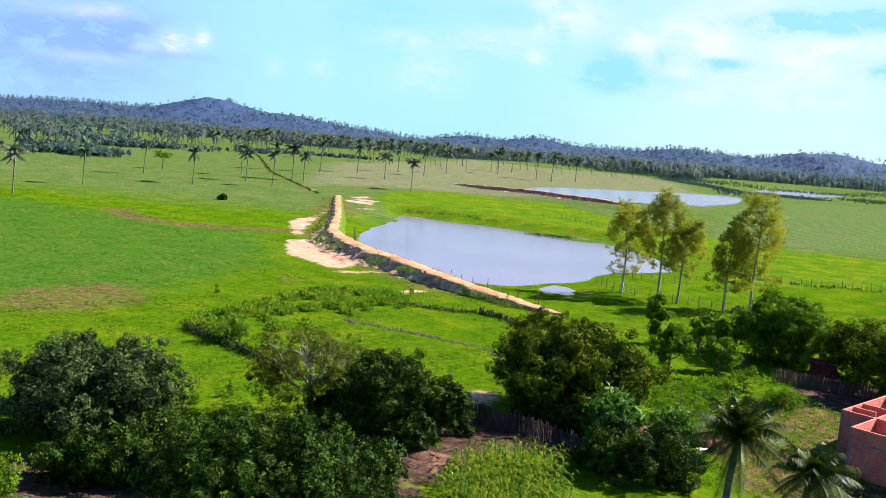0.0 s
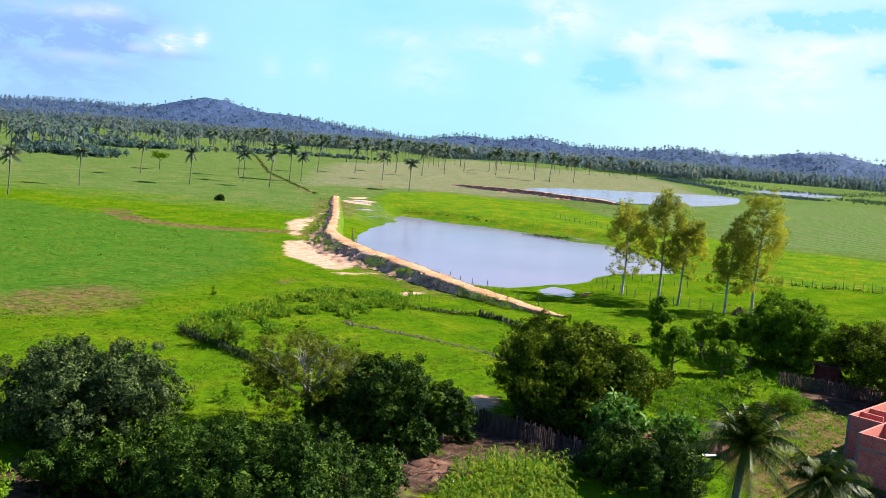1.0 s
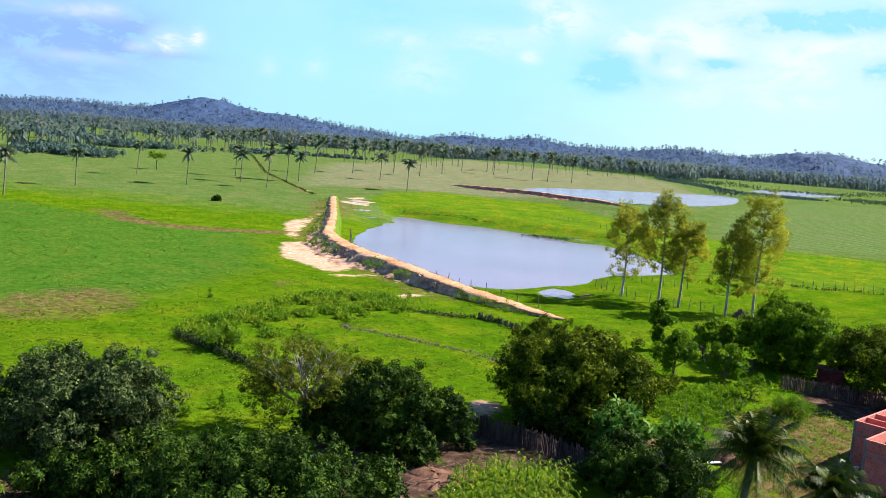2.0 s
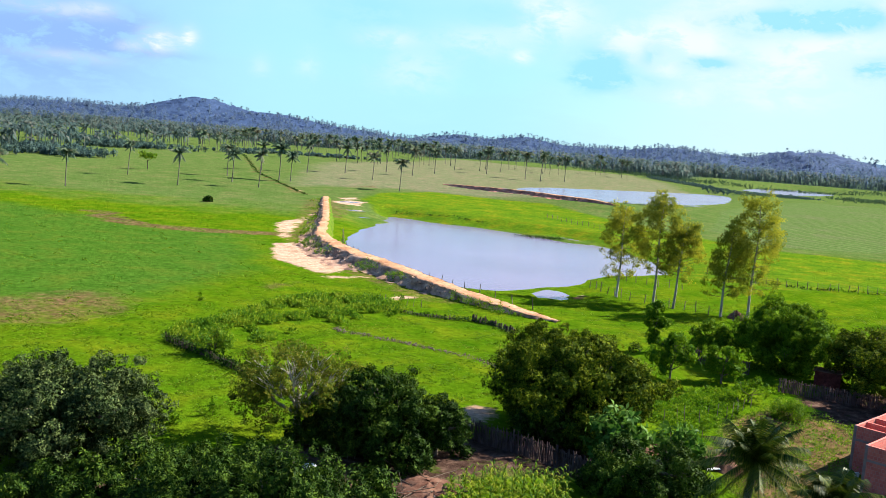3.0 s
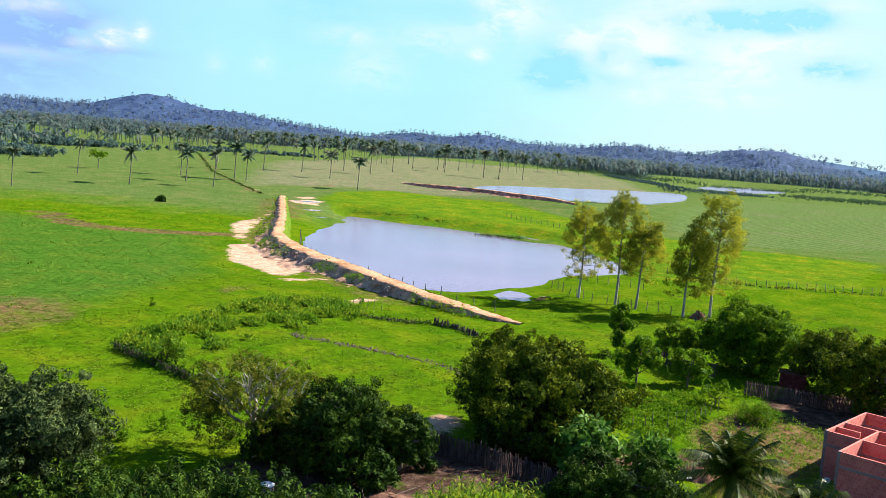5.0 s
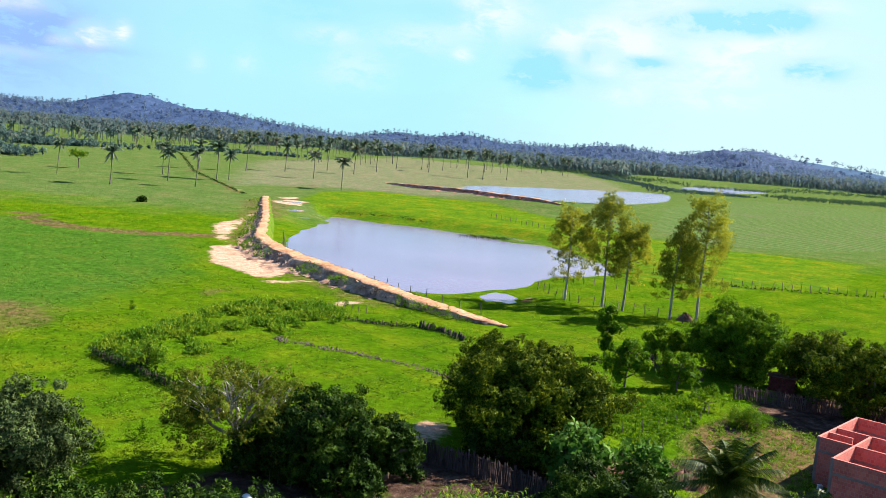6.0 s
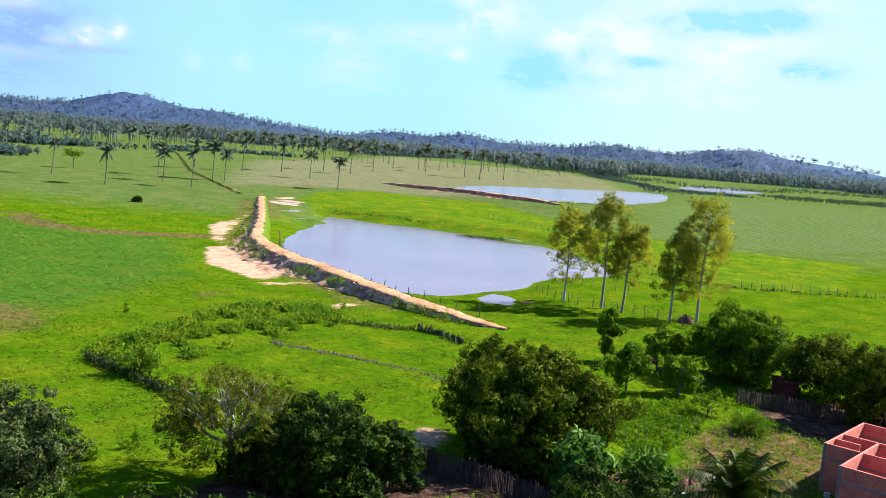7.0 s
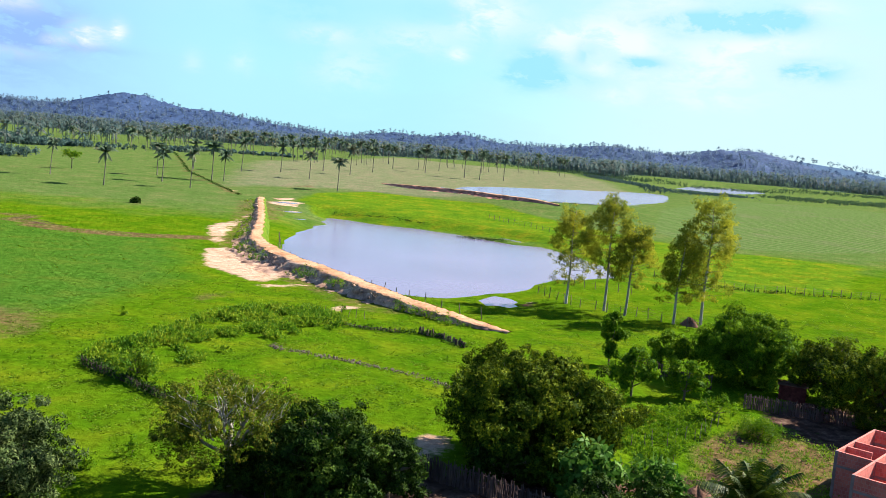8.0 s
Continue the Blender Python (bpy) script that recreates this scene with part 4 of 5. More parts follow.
leafy_tree("yard_bush", 2.9, 54.6, lobes_in(4.2, 2.6, -0.3, 2.6, 6, 27), M["mango"], M["trunk"], "dark bush in the shade of the great mango", seed=27, per_m2=90, trunk=0.06, fork=0.4, category="bush", dense=True)
leafy_tree("yard_bush", 6.4, 53.8, lobes_in(3.8, 2.8, -0.3, 3.0, 6, 28), M["olive"], M["trunk"], "dark bush behind the stick palisade", seed=28, per_m2=90, trunk=0.06, fork=0.4, category="bush", dense=True)
# added bush: its dark leaves fill the shaded gap below the mangoes
leafy_tree("yard_bush", -14.4, 39.6, lobes_in(6.4, 4.4, -0.3, 2.9, 7, 30), M["mango"], M["trunk"], "added thick bush standing for the dark shade under the mango trees", seed=30, per_m2=95, trunk=0.06, fork=0.4, category="bush", dense=True)
leafy_tree("yard_bush", -4.4, 47.8, lobes_in(3.8, 2.4, -0.3, 2.1, 5, 31), M["mango"], M["trunk"], "dark bush at the foot of the mango clump", seed=31, per_m2=120, trunk=0.06, fork=0.4, category="bush", dense=True)
# another added bush, covering lit soil where deep shade belongs
leafy_tree("yard_bush", -17.8, 38.2, lobes_in(4.6, 3.2, -0.3, 2.2, 6, 29), M["mango"], M["trunk"], "added low bush standing for the shade between two mango trees", seed=29, per_m2=95, trunk=0.06, fork=0.4, category="bush", dense=True)
leafy_tree("garden_bush", 20.8, 68.6, lobes_in(2.7, 2.2, 0.0, 1.4, 6, 22), M["fresh"], M["trunk"], "rounded bright green bush in the dry garden", seed=22, per_m2=90, leaf=(0.3, 0.05), trunk=0.05, fork=0.3, category="bush")
leafy_tree("hedge_bush", -21.4, 67.0, lobes_in(3.0, 2.4, 0.1, 2.2, 5, 23), M["weed"], M["trunk"], "rounded green bush growing in the stick fence", seed=23, per_m2=60, trunk=0.07, fork=0.5, category="bush")
leafy_tree("small_shrub", -70.5, 194, lobes_in(1.8, 1.5, 0.0, 1.2, 3, 24), M["mango"], M["trunk"], "lone dark shrub on the far pasture", seed=24, per_m2=25, leaf=(0.4, 0.2), trunk=0.06, fork=0.3, category="bush")
for i, (x, y, h) in enumerate(((-16.3, 53.1, 1.1), (-17.8, 51.0, 0.8), (-30.5, 87.5, 0.8), (13.2, 60.6, 1.9), (11.4, 58.4, 1.8), (10.2, 57.0, 1.6), (16.8, 67.2, 1.0), (-12.0, 97.5, 1.2))):
    leafy_tree("sapling", x, y, [(0, 0, h * 0.6, 0.16 + 0.1 * (i % 2), 0.16, h * 0.42), (0.1, 0.05, h * 0.35, 0.22, 0.2, h * 0.25)], M["fresh"], M["trunk"], "small leafy sapling standing in the grass", seed=30 + i, per_m2=60, leaf=(0.16, 0.08), clump=0.2, trunk=0.03, fork=h * 0.4, category="sapling", group="saplings in the grass")

# eucalyptus: place, height, crown's width and foot, lean
for i, (x, y, h, w, foot, lean) in enumerate(((12.6, 116.5, 12.4, 5.2, 0.2, 0.2), (16.8, 113.6, 14.4, 6.6, 0.3, 0.1), (18.9, 111.5, 11.0, 5.4, 0.36, 0.5), (23.8, 108.2, 11.0, 4.8, 0.22, 0.2), (27.2, 109.6, 15.4, 7.0, 0.2, 0.0))):
    r = np.random.default_rng(50 + i)
    ob = tagged(new("eucalyptus"), ("tall" if h > 13 else "slender") + " pale-trunked eucalyptus with drooping yellow-green foliage", "tree", "eucalyptus by the pond")
    ob.location = (x, y, z_at(x, y) - 0.1)
    t = np.linspace(0, 1, 14)
    P = np.c_[lean * t * 1.2 + 0.2 * np.sin(t * 6 + i) * t, 0.2 * np.sin(t * 5 + 2 * i) * t, t * h * 0.93]
    part("trunk", fast_mesh("trunk", *tube(P, np.linspace(0.13 + 0.01 * h / 3, 0.03, 14), 9), M["pale"], True), ob, "pale peeling trunk")
    lob = []
    n = int(h * 4.2)
    for k in range(n):
        f = foot + (0.98 - foot) * ((k + r.random()) / n) ** 1.15
        g = (f - foot) / (1 - foot)
        p = np.array([np.interp(f, t, P[:, c]) for c in range(3)])
        a = k * 2.4 + r.uniform(-0.5, 0.5)
        reach = w * 0.5 * (0.62 + 0.5 * math.sin(math.pi * min(1, g * 0.85 + 0.1)) - 0.35 * g * g) * r.uniform(0.4, 1.0)
        q = p + np.array([math.cos(a) * reach, math.sin(a) * reach, reach * r.uniform(-0.1, 0.5)])
        q[2] = min(q[2], h * 0.98)
        part("limb", fast_mesh("limb", *branch(p, q, 0.035, 0.01, r, 0.1, 5), M["trunk"], True), ob)
        s = r.uniform(0.45, 0.8) * (0.72 + 0.05 * w) * (0.65 if g < 0.3 else 1.0)
        lob.append((*q, s, s, s * 1.15))
        if g > 0.3 and k % 2:
            lob.append((*(q + np.array([r.normal(0, 0.25), r.normal(0, 0.25), -1.25 * s])), s * 0.7, s * 0.7, s * 1.0))
    C, N = crown_points(lob, 44, r, 0.34, 0.5)
    part("crown", fast_mesh("crown", *leaves(C, N, 0.27, 0.085, droop=1.0, r=r), M["euc"]), ob)

# ---- palms ----


def frond(root, az, up, length, r, n=9, leaflet=0.8, width=0.09, sag=1.0, rows=2, hang=0.5):
    """One feather frond: the rib as a thin strip, and leaflets on both sides. Quads."""
    h = np.array([math.cos(az), math.sin(az), 0])
    t = np.linspace(0, 1, n + 1)
    P = root + np.outer(length * (np.sin(up) * 0 + np.cos(up) * t + 0.12 * t * t), h)
    P[:, 2] += length * (math.sin(up) * t - sag * 0.55 * t ** 2.2)
    D = unit(np.gradient(P, axis=0))
    S = unit(np.cross(D, np.array([0, 0, 1.0])))
    V, F = [], []
    w = 0.022 * length / 3 * (1.1 - t)[:, None]
    k = 0
    V += [np.concatenate([P - S * w, P + S * w])]
    m = n + 1
    F += [[i, i + 1, m + i + 1, m + i] for i in range(n)]
    k = 2 * m
    for i in range(1, n + 1):
        for s in (-1, 1):
            for j in range(rows):
                f = (i - j / rows) / n
                p = np.array([np.interp(f, t, P[:, c]) for c in range(3)])
                l = leaflet * (0.45 + 0.75 * math.sin(math.pi * min(1, f * 0.9 + 0.1))) * r.uniform(0.8, 1.15)
                d = unit(S[i] * s * 0.85 + D[i] * 0.6 + np.array([0, 0, -hang * r.uniform(0.5, 1.3)]))
                c = D[i] * width
                tip = p + d * l + np.array([0, 0, -0.25 * hang * l])
                V.append(np.array([p - c * 0.5, p + c * 0.5, tip + c * 0.1, tip - c * 0.1]))
                F.append([k, k + 1, k + 2, k + 3]); k += 4
    return np.concatenate(V), np.array(F)


def babassu_meshes(seed, h, fronds=26, length=3.7, pairs=9):
    r = np.random.default_rng(seed)
    lean = r.uniform(0.0, 0.09) * h
    t = np.linspace(0, 1, 7)
    P = np.c_[lean * t ** 1.5, 0.2 * np.sin(t * 3), h * t]
    stem = fast_mesh("stem", *tube(P, np.r_[0.2, 0.13, 0.12, 0.12, 0.13, 0.16, 0.28], 8), M["stem"], True)
    bl = []
    for i in range(fronds):
        up = radians(r.uniform(32, 86)) if i % 5 else radians(r.uniform(-55, 15))
        bl.append(frond(P[-1], i * 2.4 + r.uniform(-0.3, 0.3), up, length * r.uniform(0.7, 1.05) * (0.95 if i % 5 else 0.62), r, pairs, 0.75, 2.34 / pairs, r.uniform(0.6, 1.25), 2, 0.9))
    return stem, fast_mesh("crown", *joined(bl), M["palm"])


def palm_thing(meshes, x, y, s, a, label, group):
    ob = tagged(new("babassu_palm"), label, "palm", group)
    ob.matrix_basis = Matrix.Translation((x, y, z_at(x, y) - 0.1)) @ Matrix.Rotation(a, 4, "Z") @ Matrix.Scale(s, 4)
    part("stem", meshes[0], ob)
    part("crown", meshes[1], ob)
    return ob


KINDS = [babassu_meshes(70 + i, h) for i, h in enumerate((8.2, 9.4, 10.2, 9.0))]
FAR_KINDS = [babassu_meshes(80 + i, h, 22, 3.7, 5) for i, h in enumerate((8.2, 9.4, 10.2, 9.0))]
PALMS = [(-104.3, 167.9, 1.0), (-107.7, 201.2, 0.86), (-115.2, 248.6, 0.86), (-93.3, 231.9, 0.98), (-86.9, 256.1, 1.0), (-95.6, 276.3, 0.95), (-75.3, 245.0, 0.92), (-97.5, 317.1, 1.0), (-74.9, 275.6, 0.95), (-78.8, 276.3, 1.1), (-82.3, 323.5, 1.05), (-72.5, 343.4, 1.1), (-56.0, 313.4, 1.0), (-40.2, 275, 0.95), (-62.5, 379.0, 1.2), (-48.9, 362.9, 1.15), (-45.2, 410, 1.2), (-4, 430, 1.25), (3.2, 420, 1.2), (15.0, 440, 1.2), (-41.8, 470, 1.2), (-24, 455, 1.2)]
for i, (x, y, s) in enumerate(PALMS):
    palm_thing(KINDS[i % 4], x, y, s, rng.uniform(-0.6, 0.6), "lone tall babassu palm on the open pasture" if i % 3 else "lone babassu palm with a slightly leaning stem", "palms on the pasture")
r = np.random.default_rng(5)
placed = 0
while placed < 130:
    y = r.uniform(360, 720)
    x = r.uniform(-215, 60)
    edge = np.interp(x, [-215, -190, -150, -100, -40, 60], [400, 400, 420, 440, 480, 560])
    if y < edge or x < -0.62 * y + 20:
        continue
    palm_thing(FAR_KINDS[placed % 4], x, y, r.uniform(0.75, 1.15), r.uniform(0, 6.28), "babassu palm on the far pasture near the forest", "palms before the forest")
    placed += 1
leafy_tree("pasture_tree", -121.3, 275, [(0, 0, 4.6, 2.6, 2.4, 1.2), (-1.2, 0, 4.2, 1.6, 1.5, 0.9), (1.3, 0, 4.3, 1.6, 1.5, 0.9)], M["weed"], M["trunk"], "flat-topped pasture tree among the palms", seed=60, per_m2=4, leaf=(0.45, 0.2), trunk=0.16, fork=2.8)


def forest(name, label, mat, xs, ys, hs, r, palms, fronds=18, clumps=22):
    """Many small trees in one mesh: four-sided stems, and arching fronds or leaf masses."""
    n = len(xs)
    zs = land(xs, ys)
    base = np.c_[xs, ys, zs]
    V, F = [], []
    k = 0
    sq = np.array([(-1, -1, 0), (1, -1, 0), (1, 1, 0), (-1, 1, 0)]) * 0.14
    lean = r.normal(0, 0.05, (n, 2)) * hs[:, None]
    topp = base + np.c_[lean, hs]
    stem = np.concatenate([base[:, None] + sq, topp[:, None] + sq * 0.8], 1)
    V.append(stem.reshape(-1, 3))
    q = np.array([(0, 1, 5, 4), (1, 2, 6, 5), (2, 3, 7, 6), (3, 0, 4, 7)])
    F.append((np.arange(n)[:, None, None] * 8 + q).reshape(-1, 4)); k += n * 8
    m = fronds if palms else clumps
    az = (np.arange(m) * 2.4)[None] + r.uniform(0, 6.28, (n, 1))
    if palms:
        up = np.where(r.random((n, m)) < 0.3, r.uniform(-0.9, 0.4, (n, m)), r.uniform(0.6, 1.5, (n, m)))
        L = r.uniform(2.5, 3.8, (n, m))
        h = np.stack([np.cos(az), np.sin(az), np.zeros_like(az)], -1)
        side = np.stack([-np.sin(az), np.cos(az), np.zeros_like(az)], -1)
        W = r.uniform(0.32, 0.55, (n, m, 1))
        zz = np.array([0, 0, 1.0])
        p0 = topp[:, None] + 0 * h
        p1 = p0 + h * (L * np.cos(up) * 0.55)[..., None] + zz * (L * np.sin(up) * 0.6)[..., None]
        p2 = p1 + h * (L * np.cos(up) * 0.35 + 0.5)[..., None] + zz * (L * (0.25 * np.sin(up) - 0.35))[..., None]
        drop = zz * 0.3
        quad = np.stack([p0 - side * W * 0.3, p1 - side * W - drop, p1 + side * W - drop, p0 + side * W * 0.3, p2 - side * W * 0.5 - drop, p2 + side * W * 0.5 - drop], 2)
        V.append(quad.reshape(-1, 3))
        qq = np.array([(0, 1, 2, 3), (1, 4, 5, 2)])
        F.append((np.arange(n * m)[:, None, None] * 6 + qq).reshape(-1, 4) + k)
    else:
        d = unit(r.normal(size=(n, m, 3)) + np.array([0, 0, 0.3]))
        C = (0.45 * base + 0.55 * topp)[:, None] + d * np.array([0.55, 0.55, 0.45]) * r.uniform(0.5, 1.1, (n, m, 1)) * hs[:, None, None]
        lv, lf = shell_leaves(C.reshape(-1, 3), d.reshape(-1, 3), 0.25 + 0.2 * float(hs.mean()), 0.2 + 0.15 * float(hs.mean()), 0.0, r)
        V.append(lv); F.append(lf + k)
    me = fast_mesh(name, np.concatenate(V), np.concatenate(F), mat)
    tagged(new(name, me), label, "forest", kind="stuff")


def scatter(n, y0, y1, r, test, power=1.0):
    X, Y = [], []
    while sum(map(len, X)) < n:
        y = y0 + (y1 - y0) * r.random(n) ** power
        x = r.uniform(-0.72, 0.52, n) * y + r.uniform(-20, 20, n)
        ok = test(x, y)
        X.append(x[ok]); Y.append(y[ok])
    return np.concatenate(X)[:n], np.concatenate(Y)[:n]


def rise_at(x, y):
    return sum(a * np.exp(-((x - hx) / sx) ** 2 - ((y - hy) / sy) ** 2) for hx, hy, a, sx, sy in HILLS)


r = np.random.default_rng(21)
x, y = scatter(300, 285, 720, r, lambda x, y: (x < np.interp(y, [270, 300, 350, 450, 640], [-165, -172, -186, -190, -190])) & (waves(x, y, 26, 1) + 0.5 * waves(x, y, 9, 2) > 0.22))
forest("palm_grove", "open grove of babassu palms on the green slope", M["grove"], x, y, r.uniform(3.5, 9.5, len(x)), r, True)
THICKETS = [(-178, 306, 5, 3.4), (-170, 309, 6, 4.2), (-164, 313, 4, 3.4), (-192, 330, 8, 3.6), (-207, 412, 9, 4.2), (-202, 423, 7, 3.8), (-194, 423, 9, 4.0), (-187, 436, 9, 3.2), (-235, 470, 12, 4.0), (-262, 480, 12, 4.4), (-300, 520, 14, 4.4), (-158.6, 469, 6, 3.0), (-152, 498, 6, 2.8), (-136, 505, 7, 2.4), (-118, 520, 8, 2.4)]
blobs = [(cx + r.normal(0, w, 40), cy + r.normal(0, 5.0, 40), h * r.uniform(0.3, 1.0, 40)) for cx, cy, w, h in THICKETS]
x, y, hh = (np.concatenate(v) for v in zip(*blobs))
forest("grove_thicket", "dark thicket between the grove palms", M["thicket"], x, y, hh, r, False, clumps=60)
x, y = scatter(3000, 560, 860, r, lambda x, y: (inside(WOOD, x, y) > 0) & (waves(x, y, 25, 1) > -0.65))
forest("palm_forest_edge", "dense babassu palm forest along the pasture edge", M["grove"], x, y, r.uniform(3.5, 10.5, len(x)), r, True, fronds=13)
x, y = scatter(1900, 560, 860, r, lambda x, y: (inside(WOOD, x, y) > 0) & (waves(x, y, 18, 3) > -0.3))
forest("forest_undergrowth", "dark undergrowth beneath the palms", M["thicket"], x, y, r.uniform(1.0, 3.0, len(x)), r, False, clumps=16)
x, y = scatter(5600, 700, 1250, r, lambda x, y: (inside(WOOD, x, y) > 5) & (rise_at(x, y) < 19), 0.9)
forest("palm_forest", "palm forest over the far plain and hills, haze put into its colour", M["far"], x, y, r.uniform(5, 11, len(x)), r, True, fronds=9)
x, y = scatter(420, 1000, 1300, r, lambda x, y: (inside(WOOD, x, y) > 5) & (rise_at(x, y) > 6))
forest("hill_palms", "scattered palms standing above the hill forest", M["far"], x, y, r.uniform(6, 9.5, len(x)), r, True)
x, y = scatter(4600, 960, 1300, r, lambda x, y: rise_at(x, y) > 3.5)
forest("hill_trees", "rounded tree crowns covering the distant hills, blued by painted haze", M["crest"], x, y, r.uniform(3.6, 7.0, len(x)), r, False, clumps=13)
# closed canopy on the hills, lumpy with tree tops, haze painted into its colour
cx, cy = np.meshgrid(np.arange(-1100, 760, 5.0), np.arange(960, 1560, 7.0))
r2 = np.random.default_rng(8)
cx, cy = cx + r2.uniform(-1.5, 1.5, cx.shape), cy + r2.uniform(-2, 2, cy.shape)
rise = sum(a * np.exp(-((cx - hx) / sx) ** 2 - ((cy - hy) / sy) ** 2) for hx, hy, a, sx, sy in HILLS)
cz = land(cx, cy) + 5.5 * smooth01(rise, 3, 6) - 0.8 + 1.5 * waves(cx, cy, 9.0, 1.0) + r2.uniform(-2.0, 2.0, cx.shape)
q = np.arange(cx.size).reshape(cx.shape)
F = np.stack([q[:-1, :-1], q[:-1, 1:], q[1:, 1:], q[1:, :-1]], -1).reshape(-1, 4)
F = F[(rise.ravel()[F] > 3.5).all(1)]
tagged(new("hazed_hill_forest", fast_mesh("hazed_hill_forest", np.stack([cx, cy, cz], -1), F, M["hill"], True)), "closed forest canopy on the distant hills, haze painted into its blue", "forest", kind="stuff")
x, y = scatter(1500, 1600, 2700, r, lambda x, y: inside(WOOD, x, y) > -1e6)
forest("distant_forest", "distant forest on the horizon, its blue a painted haze", M["hill"], x, y, r.uniform(6, 12, len(x)), r, False)
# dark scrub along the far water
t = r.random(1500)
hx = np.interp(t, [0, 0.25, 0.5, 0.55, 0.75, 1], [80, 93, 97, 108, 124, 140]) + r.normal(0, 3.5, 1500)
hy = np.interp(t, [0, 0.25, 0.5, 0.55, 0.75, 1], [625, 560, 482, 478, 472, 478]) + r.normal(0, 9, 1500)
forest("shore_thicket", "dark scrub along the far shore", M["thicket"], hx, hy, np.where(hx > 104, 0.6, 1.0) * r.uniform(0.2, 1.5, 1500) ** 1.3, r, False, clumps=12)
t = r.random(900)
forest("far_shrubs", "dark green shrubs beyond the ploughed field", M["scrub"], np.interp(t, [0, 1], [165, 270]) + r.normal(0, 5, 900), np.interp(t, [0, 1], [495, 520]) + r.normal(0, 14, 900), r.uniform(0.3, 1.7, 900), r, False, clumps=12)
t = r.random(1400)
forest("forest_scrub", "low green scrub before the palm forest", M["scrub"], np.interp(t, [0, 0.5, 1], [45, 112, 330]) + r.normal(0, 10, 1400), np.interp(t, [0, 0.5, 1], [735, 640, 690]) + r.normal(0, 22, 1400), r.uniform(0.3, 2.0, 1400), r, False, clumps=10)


def coconut(x, y, h, length, n, seed, label):
    r = np.random.default_rng(seed)
    ob = tagged(new("coconut_palm"), label, "palm", "coconut palms by the garden")
    ob.location = (x, y, z_at(x, y) - 0.1)
    t = np.linspace(0, 1, 10)
    P = np.c_[0.3 * t ** 2, 0.2 * np.sin(2 * t), h * t]
    part("stem", fast_mesh("stem", *tube(P, np.linspace(0.2, 0.15, 10), 10), M["stem"], True), ob)
    for i in range(n):
        up = radians(np.interp(i, [0, 0.6 * n, n - 1], [86, 30, -45]) + r.uniform(-8, 8))
        part("frond", fast_mesh("frond", *frond(P[-1], i * 2.4 + r.uniform(-0.2, 0.2), up, length * r.uniform(0.85, 1.1), r, 32, 0.55, 0.042, r.uniform(0.45, 0.85), 2, 0.6), M["coco"]), ob)


coconut(11.6, 42.8, 4.4, 2.6, 44, 90, "coconut palm with glossy arching fronds")
coconut(14.8, 41.9, 3.7, 1.95, 32, 91, "shorter coconut palm with yellowing fronds")

# ---- brick house under construction ----
house = tagged(new("brick_house"), "roofless red brick house under construction", "house")
house.matrix_basis = pose(21.6, 58.2, -0.72, 0, 0, 49.5)


def box(a, b):
    (x0, y0, z0), (x1, y1, z1) = a, b
    bm = bmesh.new()
    bmesh.ops.create_cube(bm, size=1)
    for v in bm.verts:
        v.co = Vector(((x0 + x1) / 2 + v.co.x * (x1 - x0), (y0 + y1) / 2 + v.co.y * (y1 - y0), (z0 + z1) / 2 + v.co.z * (z1 - z0)))
    bmesh.ops.bevel(bm, geom=bm.edges[:], offset=min(0.012, 0.2 * min(abs(x1 - x0), abs(y1 - y0), abs(z1 - z0))), segments=1, affect="EDGES")
    return bm


def bm_part(name, bm, mat, parent, label=""):
    me = bpy.data.meshes.new(name)
    bm.to_mesh(me); bm.free()
    me.materials.append(mat)
    return part(name, me, parent, label)


TH, HH = 0.14, 2.9


def house_wall(u0, v0, u1, v1, beam=True, h=HH):
    """A wall between two corners given along the house's sides; v runs away from the y axis."""
    if u0 == u1:
        a, b = (u0 - TH / 2, -max(v0, v1) + TH / 2, 0), (u0 + TH / 2, -min(v0, v1) - TH / 2, h)
    else:
        a, b = (min(u0, u1) - TH / 2, -v0 - TH / 2, 0), (max(u0, u1) + TH / 2, -v0 + TH / 2, h)
    w = bm_part("wall", box(a, b), M["brick"], house)
    if beam:
        e = 0.004
        bm_part("tie_beam", box((a[0] - e, a[1] - e, 1.98), (b[0] + e, b[1] + e, 2.14)), M["beam"], w, "grey concrete tie beam")
    return w


for w in ((0, 0, 6.7, 0), (0, 0, 0, 2.0), (-3.5, 2.0, 0, 2.0), (-3.5, 2.0, -3.5, 9.0), (6.7, 0, 6.7, 9.0), (-3.5, 9.0, 6.7, 9.0), (2.9, 0, 2.9, 9.0), (1.45, 0, 1.45, 1.5), (0, 2.0, 2.9, 2.0), (0, 2.0, 0, 6.0), (-3.5, 6.0, 6.7, 6.0)):
    house_wall(*w)
for u, v in ((0, 0), (0, 2.0), (-3.5, 2.0), (2.9, 0), (6.7, 0), (2.9, 6.0), (-3.5, 6.0), (0, 6.0)):
    bm_part("pillar", box((u - 0.085, -v - 0.085, 0), (u + 0.085, -v + 0.085, HH + 0.005)), M["beam"], house, "grey concrete pillar")
shed = tagged(new("brick_shed"), "small dark red brick shed, shade of its tree put into the colour", "shed")
shed.matrix_basis = pose(25.4, 78.4, z_at(25.4, 78.4) - 0.1, 0, 0, -20)
